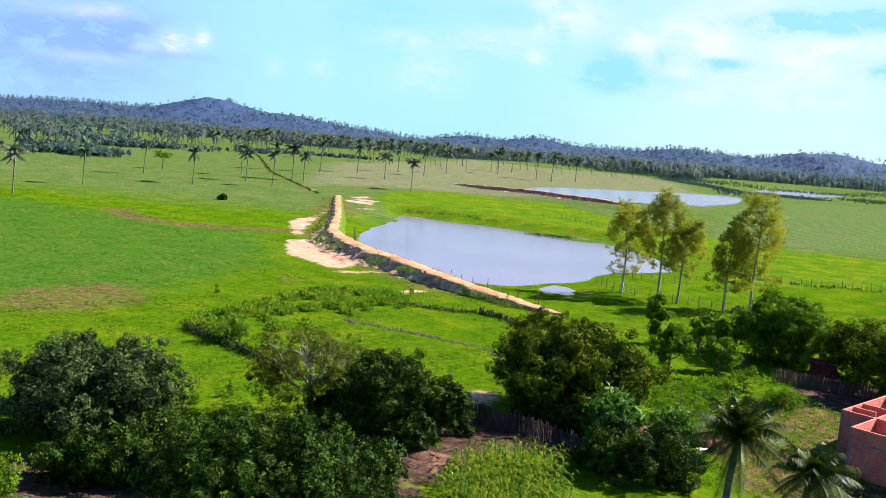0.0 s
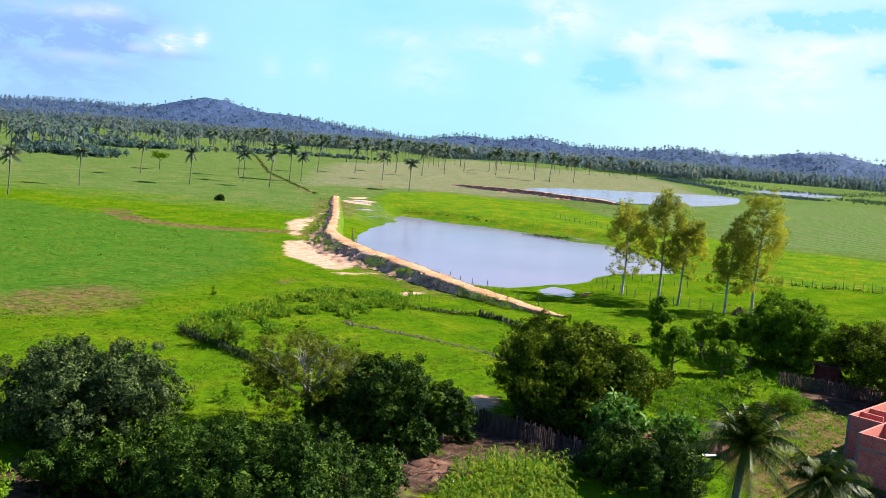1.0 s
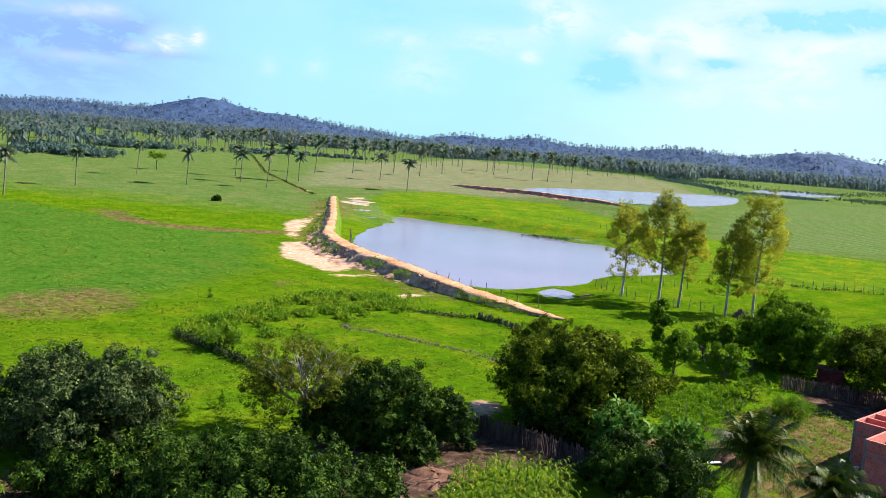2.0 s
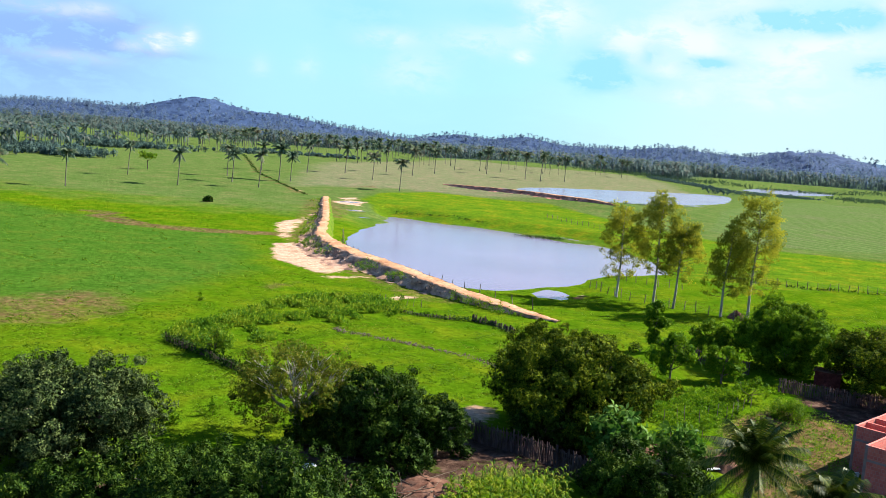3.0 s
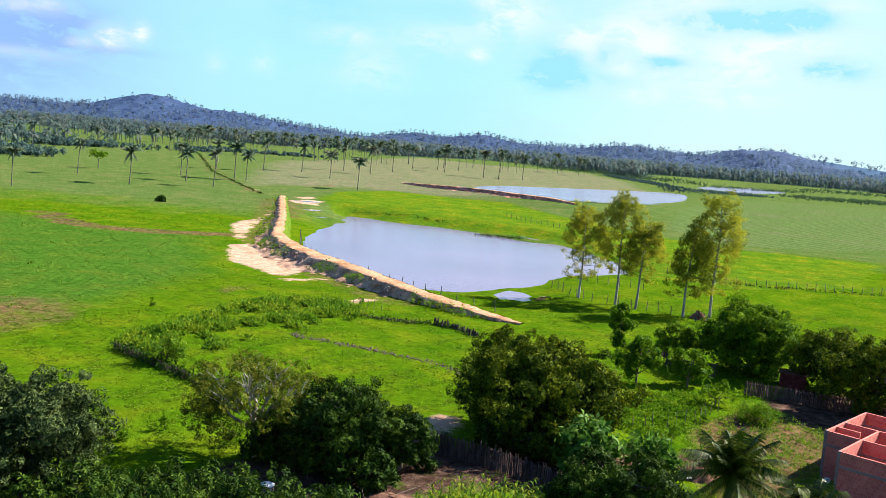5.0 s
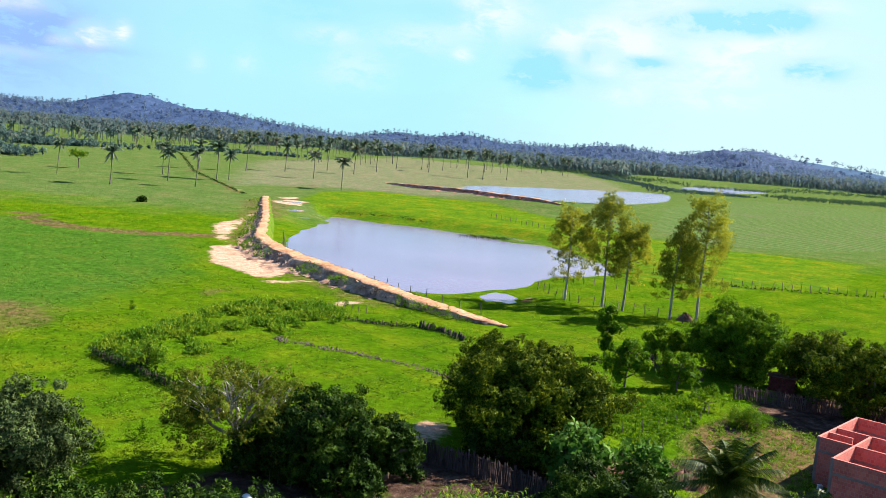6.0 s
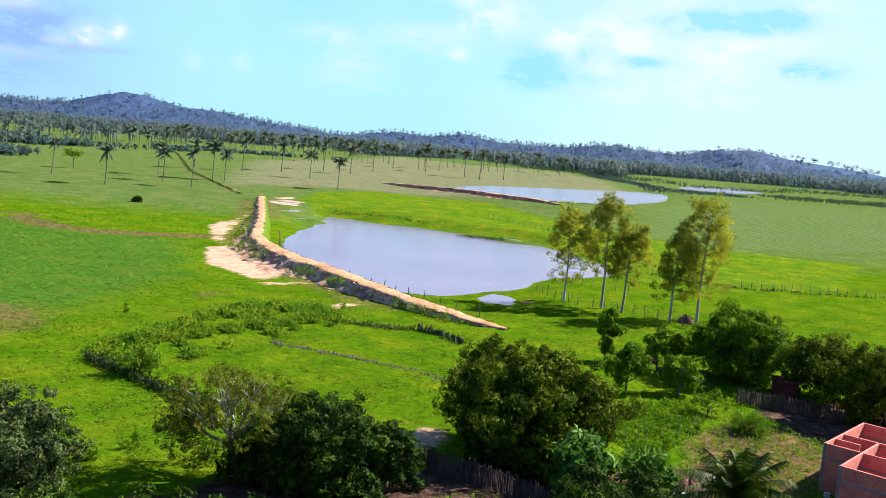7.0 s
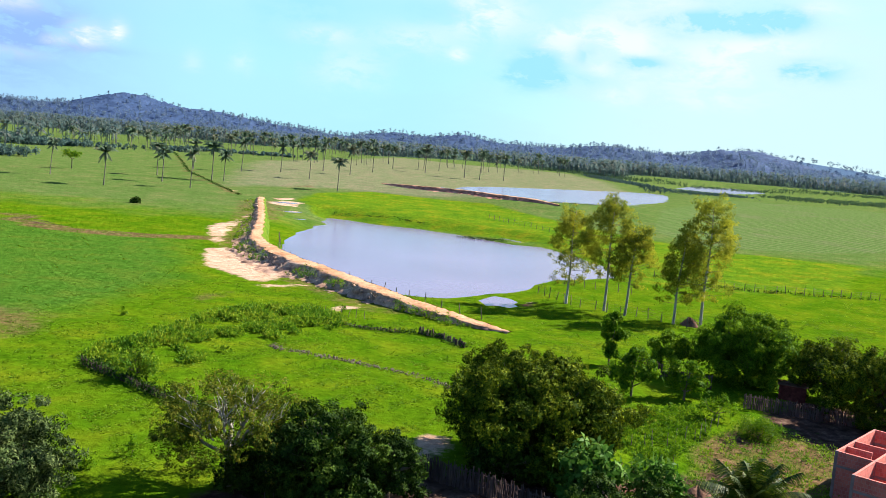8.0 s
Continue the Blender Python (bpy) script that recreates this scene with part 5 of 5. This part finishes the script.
for a, b in (((0, 0, 0), (2.0, 0.14, 1.25)), ((0, 0.14, 0), (0.14, 1.6, 1.25)), ((1.86, 0.14, 0), (2.0, 1.6, 1.25)), ((0.14, 1.46, 0), (1.86, 1.6, 1.25))):
    bm_part("wall", box(a, b), M["darkened_redwall"], shed)
bm_part("roof", box((-0.15, -0.15, 1.25), (2.15, 1.75, 1.31)), M["mound"], shed, "rusty sheet roof")

# ---- fences ----


def stick_mesh(h, w, mat, r, sides=5):
    t = np.linspace(0, 1, 4)[:, None]
    P = np.c_[r.normal(0, 0.012, (4, 2)) * h, t * h]
    return fast_mesh("post", *tube(P, np.linspace(w, w * 0.75, 4), sides), mat)


def wire_fence(name, line, gap, h, label, wires=3, thick=0.06):
    r = np.random.default_rng(int(abs(line[0][0] * 10)))
    P = np.asarray(line, float)
    s = np.r_[0, np.cumsum(np.linalg.norm(np.diff(P, axis=0), axis=1))]
    q = np.arange(0, s[-1] + 0.01, gap)
    X, Y = np.interp(q, s, P[:, 0]), np.interp(q, s, P[:, 1])
    Z = land(X, Y)
    ob = tagged(new(name), label, "fence", kind="")
    kinds = [stick_mesh(h * k, thick, M["post"], r) for k in (0.9, 1.0, 1.12)]
    for i in range(len(q)):
        p = part("post", kinds[i % 3], ob)
        p.matrix_basis = Matrix.Translation((X[i] + r.normal(0, 0.08), Y[i] + r.normal(0, 0.08), Z[i] - 0.12)) @ Euler((r.normal(0, 0.06), r.normal(0, 0.06), r.uniform(0, 6))).to_matrix().to_4x4()
    for k in range(wires):
        W = np.c_[X, Y, Z + h * (0.35 + 0.25 * k)]
        part("wire", fast_mesh("wire", *tube(W, np.full(len(W), 0.006), 3), M["wire"]), ob)
    return ob


wire_fence("wire_fence", [(9.6, 123.5), (13.3, 115.2), (17.3, 112.6), (21.2, 110.6), (24.8, 106.4), (27, 104)], 1.7, 1.25, "weathered post and wire fence along the eucalyptus trees")
wire_fence("wire_fence", [(30, 150), (36.8, 143), (46.2, 141.7), (58, 143.4), (80, 147)], 1.5, 1.25, "old post and wire fence crossing the marshy pasture")
wire_fence("wire_fence", [(5.0, 229), (11, 219), (16.4, 211), (24, 200)], 2.2, 1.2, "post fence beyond the far pond shore")
wire_fence("wire_fence", [(14, 133), (19, 130), (24, 129)], 1.6, 1.2, "short post fence at the pond corner")
k0 = int(0.45 * len(dam_line))
wire_fence("shore_fence", [tuple(dam_line[i, :2] + dam_side[i] * 3.6) for i in range(k0, len(dam_line) - 6, 5)], 2.9, 1.3, "leaning posts along the dam at the water", 0)
wire_fence("post_row", [(-14.2, 96.6), (-11.5, 95.7), (-9.4, 95.2)], 0.8, 1.0, "short row of thin posts beside the weeds", 0, 0.035)
wire_fence("garden_fence", [(11.0, 62.2), (13.4, 64.0), (15.6, 66.2), (17.6, 69.0), (18.8, 71.0)], 1.1, 1.2, "thin stake fence beside the dry garden", 0, 0.03)


def palisade(name, line, gap, h, label, thick=0.03, rough=0.07):
    r = np.random.default_rng(int(abs(line[0][0] * 10)) + 5)
    P = np.asarray(line, float)
    s = np.r_[0, np.cumsum(np.linalg.norm(np.diff(P, axis=0), axis=1))]
    q = np.arange(0, s[-1], gap)
    X, Y = np.interp(q, s, P[:, 0]), np.interp(q, s, P[:, 1])
    Z = land(X, Y)
    ob = tagged(new(name), label, "fence")
    kinds = [stick_mesh(h * (1 + rough * r.normal()), thick * r.uniform(0.7, 1.4), M["stick"], r, 4) for _ in range(9)]
    for i in range(len(q)):
        p = part("picket", kinds[r.integers(9)], ob)
        p.matrix_basis = Matrix.Translation((X[i] + r.normal(0, 0.03), Y[i] + r.normal(0, 0.03), Z[i] - 0.1)) @ Euler((r.normal(0, 0.035), r.normal(0, 0.035), 0)).to_matrix().to_4x4()
    for k in (0.35, 0.8):
        part("rail", fast_mesh("rail", *tube(np.c_[X, Y, Z + h * k], np.full(len(X), 0.025), 4), M["stick"]), ob)
    return ob


palisade("stick_palisade", [(-2.6, 55.0), (1.7, 52.4), (4.9, 49.8), (6.0, 48.2)], 0.05, 1.25, "grey-brown palisade of upright sticks below a mango tree")
palisade("stick_palisade", [(21.7, 75.2), (25.2, 74.6), (28.3, 73.7), (31.5, 72.5), (36, 66.5)], 0.06, 1.15, "shaded palisade of upright sticks behind the brick house")
palisade("stick_palisade", [(15.0, 84.6), (17.5, 80.2), (20.5, 79.6)], 0.09, 1.3, "dark stick palisade among young trees")
palisade("stick_palisade", [(-26.4, 69.8), (-22.3, 66.6), (-17.2, 62.4), (-15.6, 61.2)], 0.075, 0.5, "low grey stick fence at the weed patch", 0.03, 0.35)
palisade("broken_palisade", [(-13.2, 92.0), (-9.0, 91.1), (-5.4, 90.4)], 0.2, 0.32, "broken dark stick fence crossing the pasture", 0.06, 0.4)
palisade("broken_palisade", [(-3.8, 90.6), (-1.6, 89.6), (0.6, 86.2)], 0.12, 0.42, "ragged dark stick fence near the dam end", 0.08, 0.4)

# ---- plants on the ground ----


def stuff(name, V, F, mat, label, category):
    return tagged(new(name, fast_mesh(name, V, F, mat)), label, category, kind="stuff")


def scatter_in(poly, n, r):
    P = np.asarray(poly, float)
    X = r.uniform(P[:, 0].min(), P[:, 0].max(), n * 4); Y = r.uniform(P[:, 1].min(), P[:, 1].max(), n * 4)
    ok = inside(poly, X, Y) > 0
    return X[ok][:n], Y[ok][:n]


WEED = [(-24.3, 69.8), (-27.0, 71.4), (-25.6, 79.5), (-23.4, 89.6), (-20.5, 97.0), (-14.9, 97.4), (-10.6, 92.2), (-12.4, 86.5), (-17.5, 79), (-19.5, 73)]
r = np.random.default_rng(33)
X, Y = scatter_in(WEED, 2300, r)
keep = (0.8 * waves(X, Y, 3.0, 2.0) + 0.5 * waves(X, Y, 1.1, 1.0) + 0.4 * (Y > 89) + 0.4 * (X < -23.0) > 0.2)
X, Y = X[keep], Y[keep]
H = 0.72 * (0.3 + 0.7 * r.random(len(X)) ** 1.5 + 0.3 * np.clip(waves(X, Y, 3.0, 2.0), 0, 1)) * (0.75 + 0.3 * (Y > 90) + 0.45 * (X < -23.0))
C = np.repeat(np.c_[X, Y, land(X, Y) + H * 0.5], 26, 0)
g = unit(r.normal(size=C.shape)) * r.random((len(C), 1)) ** 0.5
C = C + g * np.repeat(np.c_[0.5 + 0 * H, 0.5 + 0 * H, H * 0.5], 26, 0)
stuff("weed_patch", *leaves(C, 0.8 * g + np.array([0, 0, 0.7]), 0.27, 0.15, 0.0, 0.55, r), M["weed"], "tall dense green weeds behind the stick fence", "weeds")

t = np.sort(r.random(420))
hx = np.interp(t, [0, 0.55, 1], [-150, -93.5, -59]) + r.normal(0, 0.3, 420)
hy = np.interp(t, [0, 0.55, 1], [450, 300.7, 235]) + r.normal(0, 0.6, 420)
C = np.repeat(np.c_[hx, hy, land(hx, hy) + 0.15], 9, 0) + r.normal(0, 0.15, (420 * 9, 3)) * np.array([1, 1.5, 0.5])
stuff("hedge_line", *leaves(C, r.normal(size=C.shape), 0.22, 0.16, 0.0, 0.7, r), M["hedge"], "thin dark hedge line crossing the far pasture", "hedge")

for name, n, line, w, hh, mm, label in (("water_reeds", 90, [(-1.5, 197.5), (4, 196), (8, 194.5)], 0.7, 0.35, "hedge", "dark reeds standing in the shallow pond water"),
                                  ("marsh_reeds", 60, [(-34, 222.5), (-26.4, 220.8), (-17.8, 216.6), (-9, 213)], 0.5, 0.3, "hedge", "dark reed line through the marsh"),
                                  ("fence_weeds", 130, [(30, 150), (36.8, 143), (46.2, 141.7), (58, 143.4), (80, 147)], 0.4, 0.3, "hedge", "dark low weeds along the marsh fence"),
                                  ("hedge_scrub", 260, [(-26.4, 70.1), (-22.3, 66.9), (-17.2, 62.7), (-15.6, 61.5)], 0.22, 0.45, "hedge", "dark scrub along the low stick fence"),
                                  ("fence_scrub", 60, [(-13.2, 92), (-9, 91), (-5.4, 90.3), (-3.8, 90.6), (-1.6, 89.6), (0.6, 86.2)], 0.25, 0.3, "hedge", "dark low scrub along the broken stick fence")):
    t = r.random(n) * (len(line) - 1)
    x = np.interp(t, range(len(line)), [p[0] for p in line]) + r.normal(0, w, n)
    y = np.interp(t, range(len(line)), [p[1] for p in line]) + r.normal(0, w, n)
    z = np.maximum(land(x, y), W1) if "water" in name else land(x, y)
    C = np.repeat(np.c_[x, y, z + hh * 0.4], 8, 0) + r.normal(0, 0.22, (n * 8, 3)) * np.array([1, 1, hh * 1.6])
    stuff(name, *leaves(C, r.normal(size=C.shape) + np.array([0, 0, 0.8]), 0.3, 0.12, 0.0, 0.5, r), M[mm], label, "scrub")

k = (r.random(700) ** 0.7 * (len(dam_line) - 1)).astype(int)
k = k[(waves(k * 0.9, k * 0.0, 9.0, 2.0) > 0.05)]
o = 1.05 + r.uniform(0.4, 2.9, len(k)) * (1 - 0.6 * smooth01(k / len(dam_line), 0.6, 0.97))
x, y = dam_line[k, 0] - dam_side[k, 0] * o + r.normal(0, 0.3, len(k)), dam_line[k, 1] - dam_side[k, 1] * o + r.normal(0, 0.3, len(k))
z = np.maximum(dam_line[k, 2] - 0.1 - 0.52 * (o - 1.05), land(x, y)) + 0.08
C = np.repeat(np.c_[x, y, z], 10, 0) + r.normal(0, 0.16, (len(k) * 10, 3))
stuff("slope_weeds", *leaves(C, r.normal(size=C.shape) + np.array([0, 0, 0.8]), 0.25, 0.12, 0.0, 0.6, r), M["weed"], "green weeds growing on the dam slope", "weeds")

# corn
CORN = [(-2.0, 40.5), (-1.7, 45.7), (1.0, 48.4), (4.2, 48.4), (4.6, 42.5), (3.2, 38)]
X, Y = np.meshgrid(np.arange(-3, 6, 0.5), np.arange(36, 50, 0.5))
X, Y = X.ravel() + r.normal(0, 0.08, X.size), Y.ravel() + r.normal(0, 0.08, Y.size)
ok = inside(CORN, X, Y) > 0
bl = []
for x, y in zip(X[ok], Y[ok]):
    h = r.uniform(0.9, 1.35)
    z = z_at(x, y)
    bl.append(tube(np.array([(x, y, z), (x + r.normal(0, 0.04), y + r.normal(0, 0.04), z + h)]), [0.018, 0.008], 3))
    for k in range(9):
        a = k * 1.57 + r.normal(0, 0.5)
        b = np.array([x, y, z + h * (0.2 + 0.09 * k)])
        L = r.uniform(0.34, 0.58) * (1 - 0.04 * k)
        hd = np.array([math.cos(a), math.sin(a), 0]); sd = np.array([-math.sin(a), math.cos(a), 0]) * 0.044
        p1 = b + hd * L * 0.45 + np.array([0, 0, L * 0.5]); p2 = b + hd * L + np.array([0, 0, L * 0.2])
        V = np.array([b - sd * 0.4, b + sd * 0.4, p1 + sd, p1 - sd, p2 + sd * 0.2, p2 - sd * 0.2])
        bl.append((V, np.array([(0, 1, 2, 3), (3, 2, 4, 5)])))
stuff("corn_patch", *joined(bl), M["corn"], "small patch of green standing corn", "corn")


def grass(name, n, y0, y1, size, per, label, mat, seed, test):
    r = np.random.default_rng(seed)
    Y = y0 + (y1 - y0) * r.random(n) ** 1.1
    X = r.uniform(-0.66, 0.50, n) * Y
    ok = test(X, Y)
    X, Y = X[ok], Y[ok]
    s = size * r.uniform(0.6, 1.5, len(X))
    B = np.repeat(np.c_[X, Y, land(X, Y) - 0.03], per, 0)
    S = np.repeat(s, per)
    a = r.uniform(0, 6.28, len(B))
    h = np.c_[np.cos(a), np.sin(a), 0 * a]; sd = np.c_[-np.sin(a), np.cos(a), 0 * a]
    B = B + h * (0.5 * S * r.random(len(B)))[:, None]
    w = (0.22 * S)[:, None]
    m = B + h * (0.35 * S)[:, None] + np.array([0, 0, 1.0]) * (0.42 * S)[:, None]
    t = B + h * (0.95 * S)[:, None] + np.array([0, 0, 1.0]) * (0.45 * S)[:, None]
    V = np.stack([B - sd * w * 0.5, B + sd * w * 0.5, t + sd * w * 0.2, m - sd * w * 0.8], 1).reshape(-1, 3)
    stuff(name, V, np.arange(len(V)).reshape(-1, 4), mat, label, "grass")


def grassy(X, Y):
    d = np.max([inside(p, X, Y) for p in SAND + SOIL + [POND] + PUDDLES], 0)
    dm = along([p[:2] for p in DAM], X, Y)
    return (d < -0.2 + 0.8 * waves(X, Y, 1.5, 1)) & (dm > 3.0)


grass("pasture_grass", 120000, 48, 118, 0.14, 3, "rough bright green pasture grass in tufts", M["blade"], 41, lambda x, y: grassy(x, y) & (inside(YOUNG, x, y) < -2 + 6 * np.sin(x * 41.3 + y * 17.9)) & (waves(x, y, 1.1, 3) + 0.7 * waves(x, y, 4.5, 1) + 0.35 * np.sin(x * 57.1 + y * 31.7) > 0.25))
grass("meadow_grass", 30000, 100, 170, 0.15, 2, "far pasture grass in low tufts", M["blade"], 42, lambda x, y: grassy(x, y) & (inside(YOUNG, x, y) < -4 + 10 * np.sin(x * 41.3 + y * 17.9)) & (waves(x, y, 5, 3) + np.sin(x * 57.1 + y * 31.7) > 0.0))
r = np.random.default_rng(43)
Y = 50 + 95 * r.random(1700); X = r.uniform(-0.66, 0.5, 1700) * Y
ok = grassy(X, Y) & (waves(X, Y, 6, 5) + 0.4 * waves(X, Y, 2, 1) > 0.2)
X, Y = X[ok], Y[ok]
H = r.uniform(0.12, 0.4, len(X))
C = np.repeat(np.c_[X, Y, land(X, Y) + H * 0.4], 16, 0)
g = unit(r.normal(size=C.shape)) * np.repeat(np.c_[H * 1.1, H * 1.1, H * 0.6], 16, 0)
stuff("pasture_weeds", *leaves(C + g, unit(g) + np.array([0, 0, 0.6]), 0.16, 0.08, 0.0, 0.6, r), M["weed"], "scattered low green weeds in the pasture", "weeds")

r = np.random.default_rng(44)
X, Y = scatter_in(DRY[1], 900, r)
ok = waves(X, Y, 1.6, 3) + 0.6 * r.normal(size=len(X)) > -0.1
X, Y = X[ok], Y[ok]
H = r.uniform(0.1, 0.45, len(X))
C = np.repeat(np.c_[X, Y, land(X, Y) + H * 0.4], 22, 0)
g = unit(r.normal(size=C.shape)) * np.repeat(np.c_[H * 0.9, H * 0.9, H * 0.6], 22, 0)
stuff("garden_weeds", *leaves(C + g, unit(g) + np.array([0, 0, 0.6]), 0.17, 0.07, 0.0, 0.6, r), M["weed"], "ragged green weeds over the dry garden soil", "weeds")

X, Y = scatter_in([(9.5, 62), (12.5, 60), (15, 65), (18, 70), (18, 75), (13, 72), (10, 68)], 420, r)
H = r.uniform(0.1, 0.4, len(X)) * (0.6 + 0.5 * (waves(X, Y, 1.4, 2) > 0))
C = np.repeat(np.c_[X, Y, land(X, Y) + H * 0.4], 24, 0)
g = unit(r.normal(size=C.shape)) * np.repeat(np.c_[H * 1.1, H * 1.1, H * 0.6], 24, 0)
stuff("meadow_weeds", *leaves(C + g, unit(g) + np.array([0, 0, 0.7]), 0.18, 0.10, 0.0, 0.6, r), M["fresh"], "lush bright green weeds beside the dry garden", "weeds")

# ---- small things ----
tank = tagged(new("water_tank"), "low round concrete water tank with white lid", "tank")
tank.location = (-8.7, 46.2, z_at(-8.7, 46.2) - 0.03)
tank.scale = (0.64, 0.64, 0.7)


def turned(profile, n=28):
    """A surface turned round the z axis from (radius, height) pairs."""
    a = np.linspace(0, 2 * np.pi, n, endpoint=False)
    V = np.concatenate([np.c_[r0 * np.cos(a), r0 * np.sin(a), np.full(n, z0)] for r0, z0 in profile])
    F = [[i * n + j, i * n + (j + 1) % n, (i + 1) * n + (j + 1) % n, (i + 1) * n + j] for i in range(len(profile) - 1) for j in range(n)]
    return V, F


part("wall", fast_mesh("wall", *turned([(0.5, 0), (0.5, 0.42), (0.46, 0.42), (0.46, 0.1), (0.01, 0.1)]), M["beam"]), tank)
part("lid", fast_mesh("lid", *turned([(0.54, 0.42), (0.56, 0.46), (0.52, 0.52), (0.3, 0.56), (0.01, 0.57)]), M["white"], True), tank, "white domed lid")
for i in range(5):
    p = part("stake", stick_mesh(0.9 + 0.1 * i, 0.03, M["post"], np.random.default_rng(i)), tagged(new("yard_stake"), "thin wooden stake in the bare yard", "stake", "stakes in the yard"))
    p.parent.location = (-8.3 + 0.35 * i, 48.4 + 0.3 * (i % 3), z_at(-8.3 + 0.35 * i, 48.4) - 0.1)


def heap(name, x, y, w, h, mat, sticks, label, seed):
    r = np.random.default_rng(seed)
    ob = tagged(new(name), label, "heap")
    ob.location = (x, y, z_at(x, y) - 0.05)
    n = 24
    a, t = np.meshgrid(np.linspace(0, 2 * np.pi, n, endpoint=False), np.linspace(0, 1, 7))
    R = (1 - t) * w * (1 + 0.18 * np.sin(3 * a + seed) + 0.1 * np.sin(7 * a))
    Z = h * np.sin(t * np.pi / 2) * (1 + 0.15 * np.sin(5 * a + 3 * t))
    V = np.stack([R * np.cos(a), R * np.sin(a), Z], -1).reshape(-1, 3) + r.normal(0, 0.04, (n * 7, 3))
    F = [[i * n + j, i * n + (j + 1) % n, (i + 1) * n + (j + 1) % n, (i + 1) * n + j] for i in range(6) for j in range(n)]
    part("mound", fast_mesh("mound", V, F, mat), ob)
    for _ in range(sticks):
        p = np.array([r.normal(0, w * 0.4), r.normal(0, w * 0.4), h * 0.6]); d = unit(r.normal(size=3) * np.array([1, 1, 0.3])) * w * r.uniform(0.4, 0.9)
        part("branch", fast_mesh("branch", *tube(np.array([p - d, p + d * 0.1, p + d]), [0.025, 0.02, 0.01], 4), M["trunk"]), ob)


heap("brush_heap", -2.6, 46.0, 1.7, 0.32, M["mound"], 14, "brown heap of cut brush and sticks in the yard", 1)
r = np.random.default_rng(77)
for i in range(6):
    sc = bm_part("plastic_scrap", box((-0.09, -0.06, 0), (0.09, 0.06, 0.04 + 0.02 * (i % 3))), M["white"], None)
    x, y = -3.6 + 0.42 * i + r.normal(0, 0.15), 44.9 + r.uniform(-0.4, 0.5)
    sc.matrix_basis = pose(x, y, z_at(x, y), r.uniform(-12, 12), r.uniform(-12, 12), r.uniform(0, 180))
    tagged(sc, "small white plastic scrap lying on bare soil", "scrap", "scraps by the brush heap")
heap("brush_heap", 9.0, 55.2, 1.6, 0.7, M["mound"], 12, "reddish heap of dry cut brush", 2)
heap("earth_heap", 13.4, 55.4, 1.1, 0.8, M["mound"], 3, "dark earth heap beside a white sheet", 3)
sheet = bm_part("white_sheet", box((-0.45, -0.2, 0), (0.45, 0.2, 0.05)), M["white"], None)
sheet.matrix_basis = pose(12.7, 54.6, z_at(12.7, 54.6) + 0.1, 4, -3, 20)
tagged(sheet, "white flat sheet lying by an earth heap", "sheet")
blk = bm_part("white_block", box((-0.14, -0.1, 0), (0.14, 0.1, 0.3)), M["white"], None)
blk.location = (21.6, 57.2, z_at(21.6, 57.2) - 0.02)
tagged(blk, "small white block beside the brick wall", "block")
heap("brush_heap", 25.6, 108.2, 1.0, 0.9, M["mound"], 16, "dark pile of cut branches between eucalyptus trunks", 4)
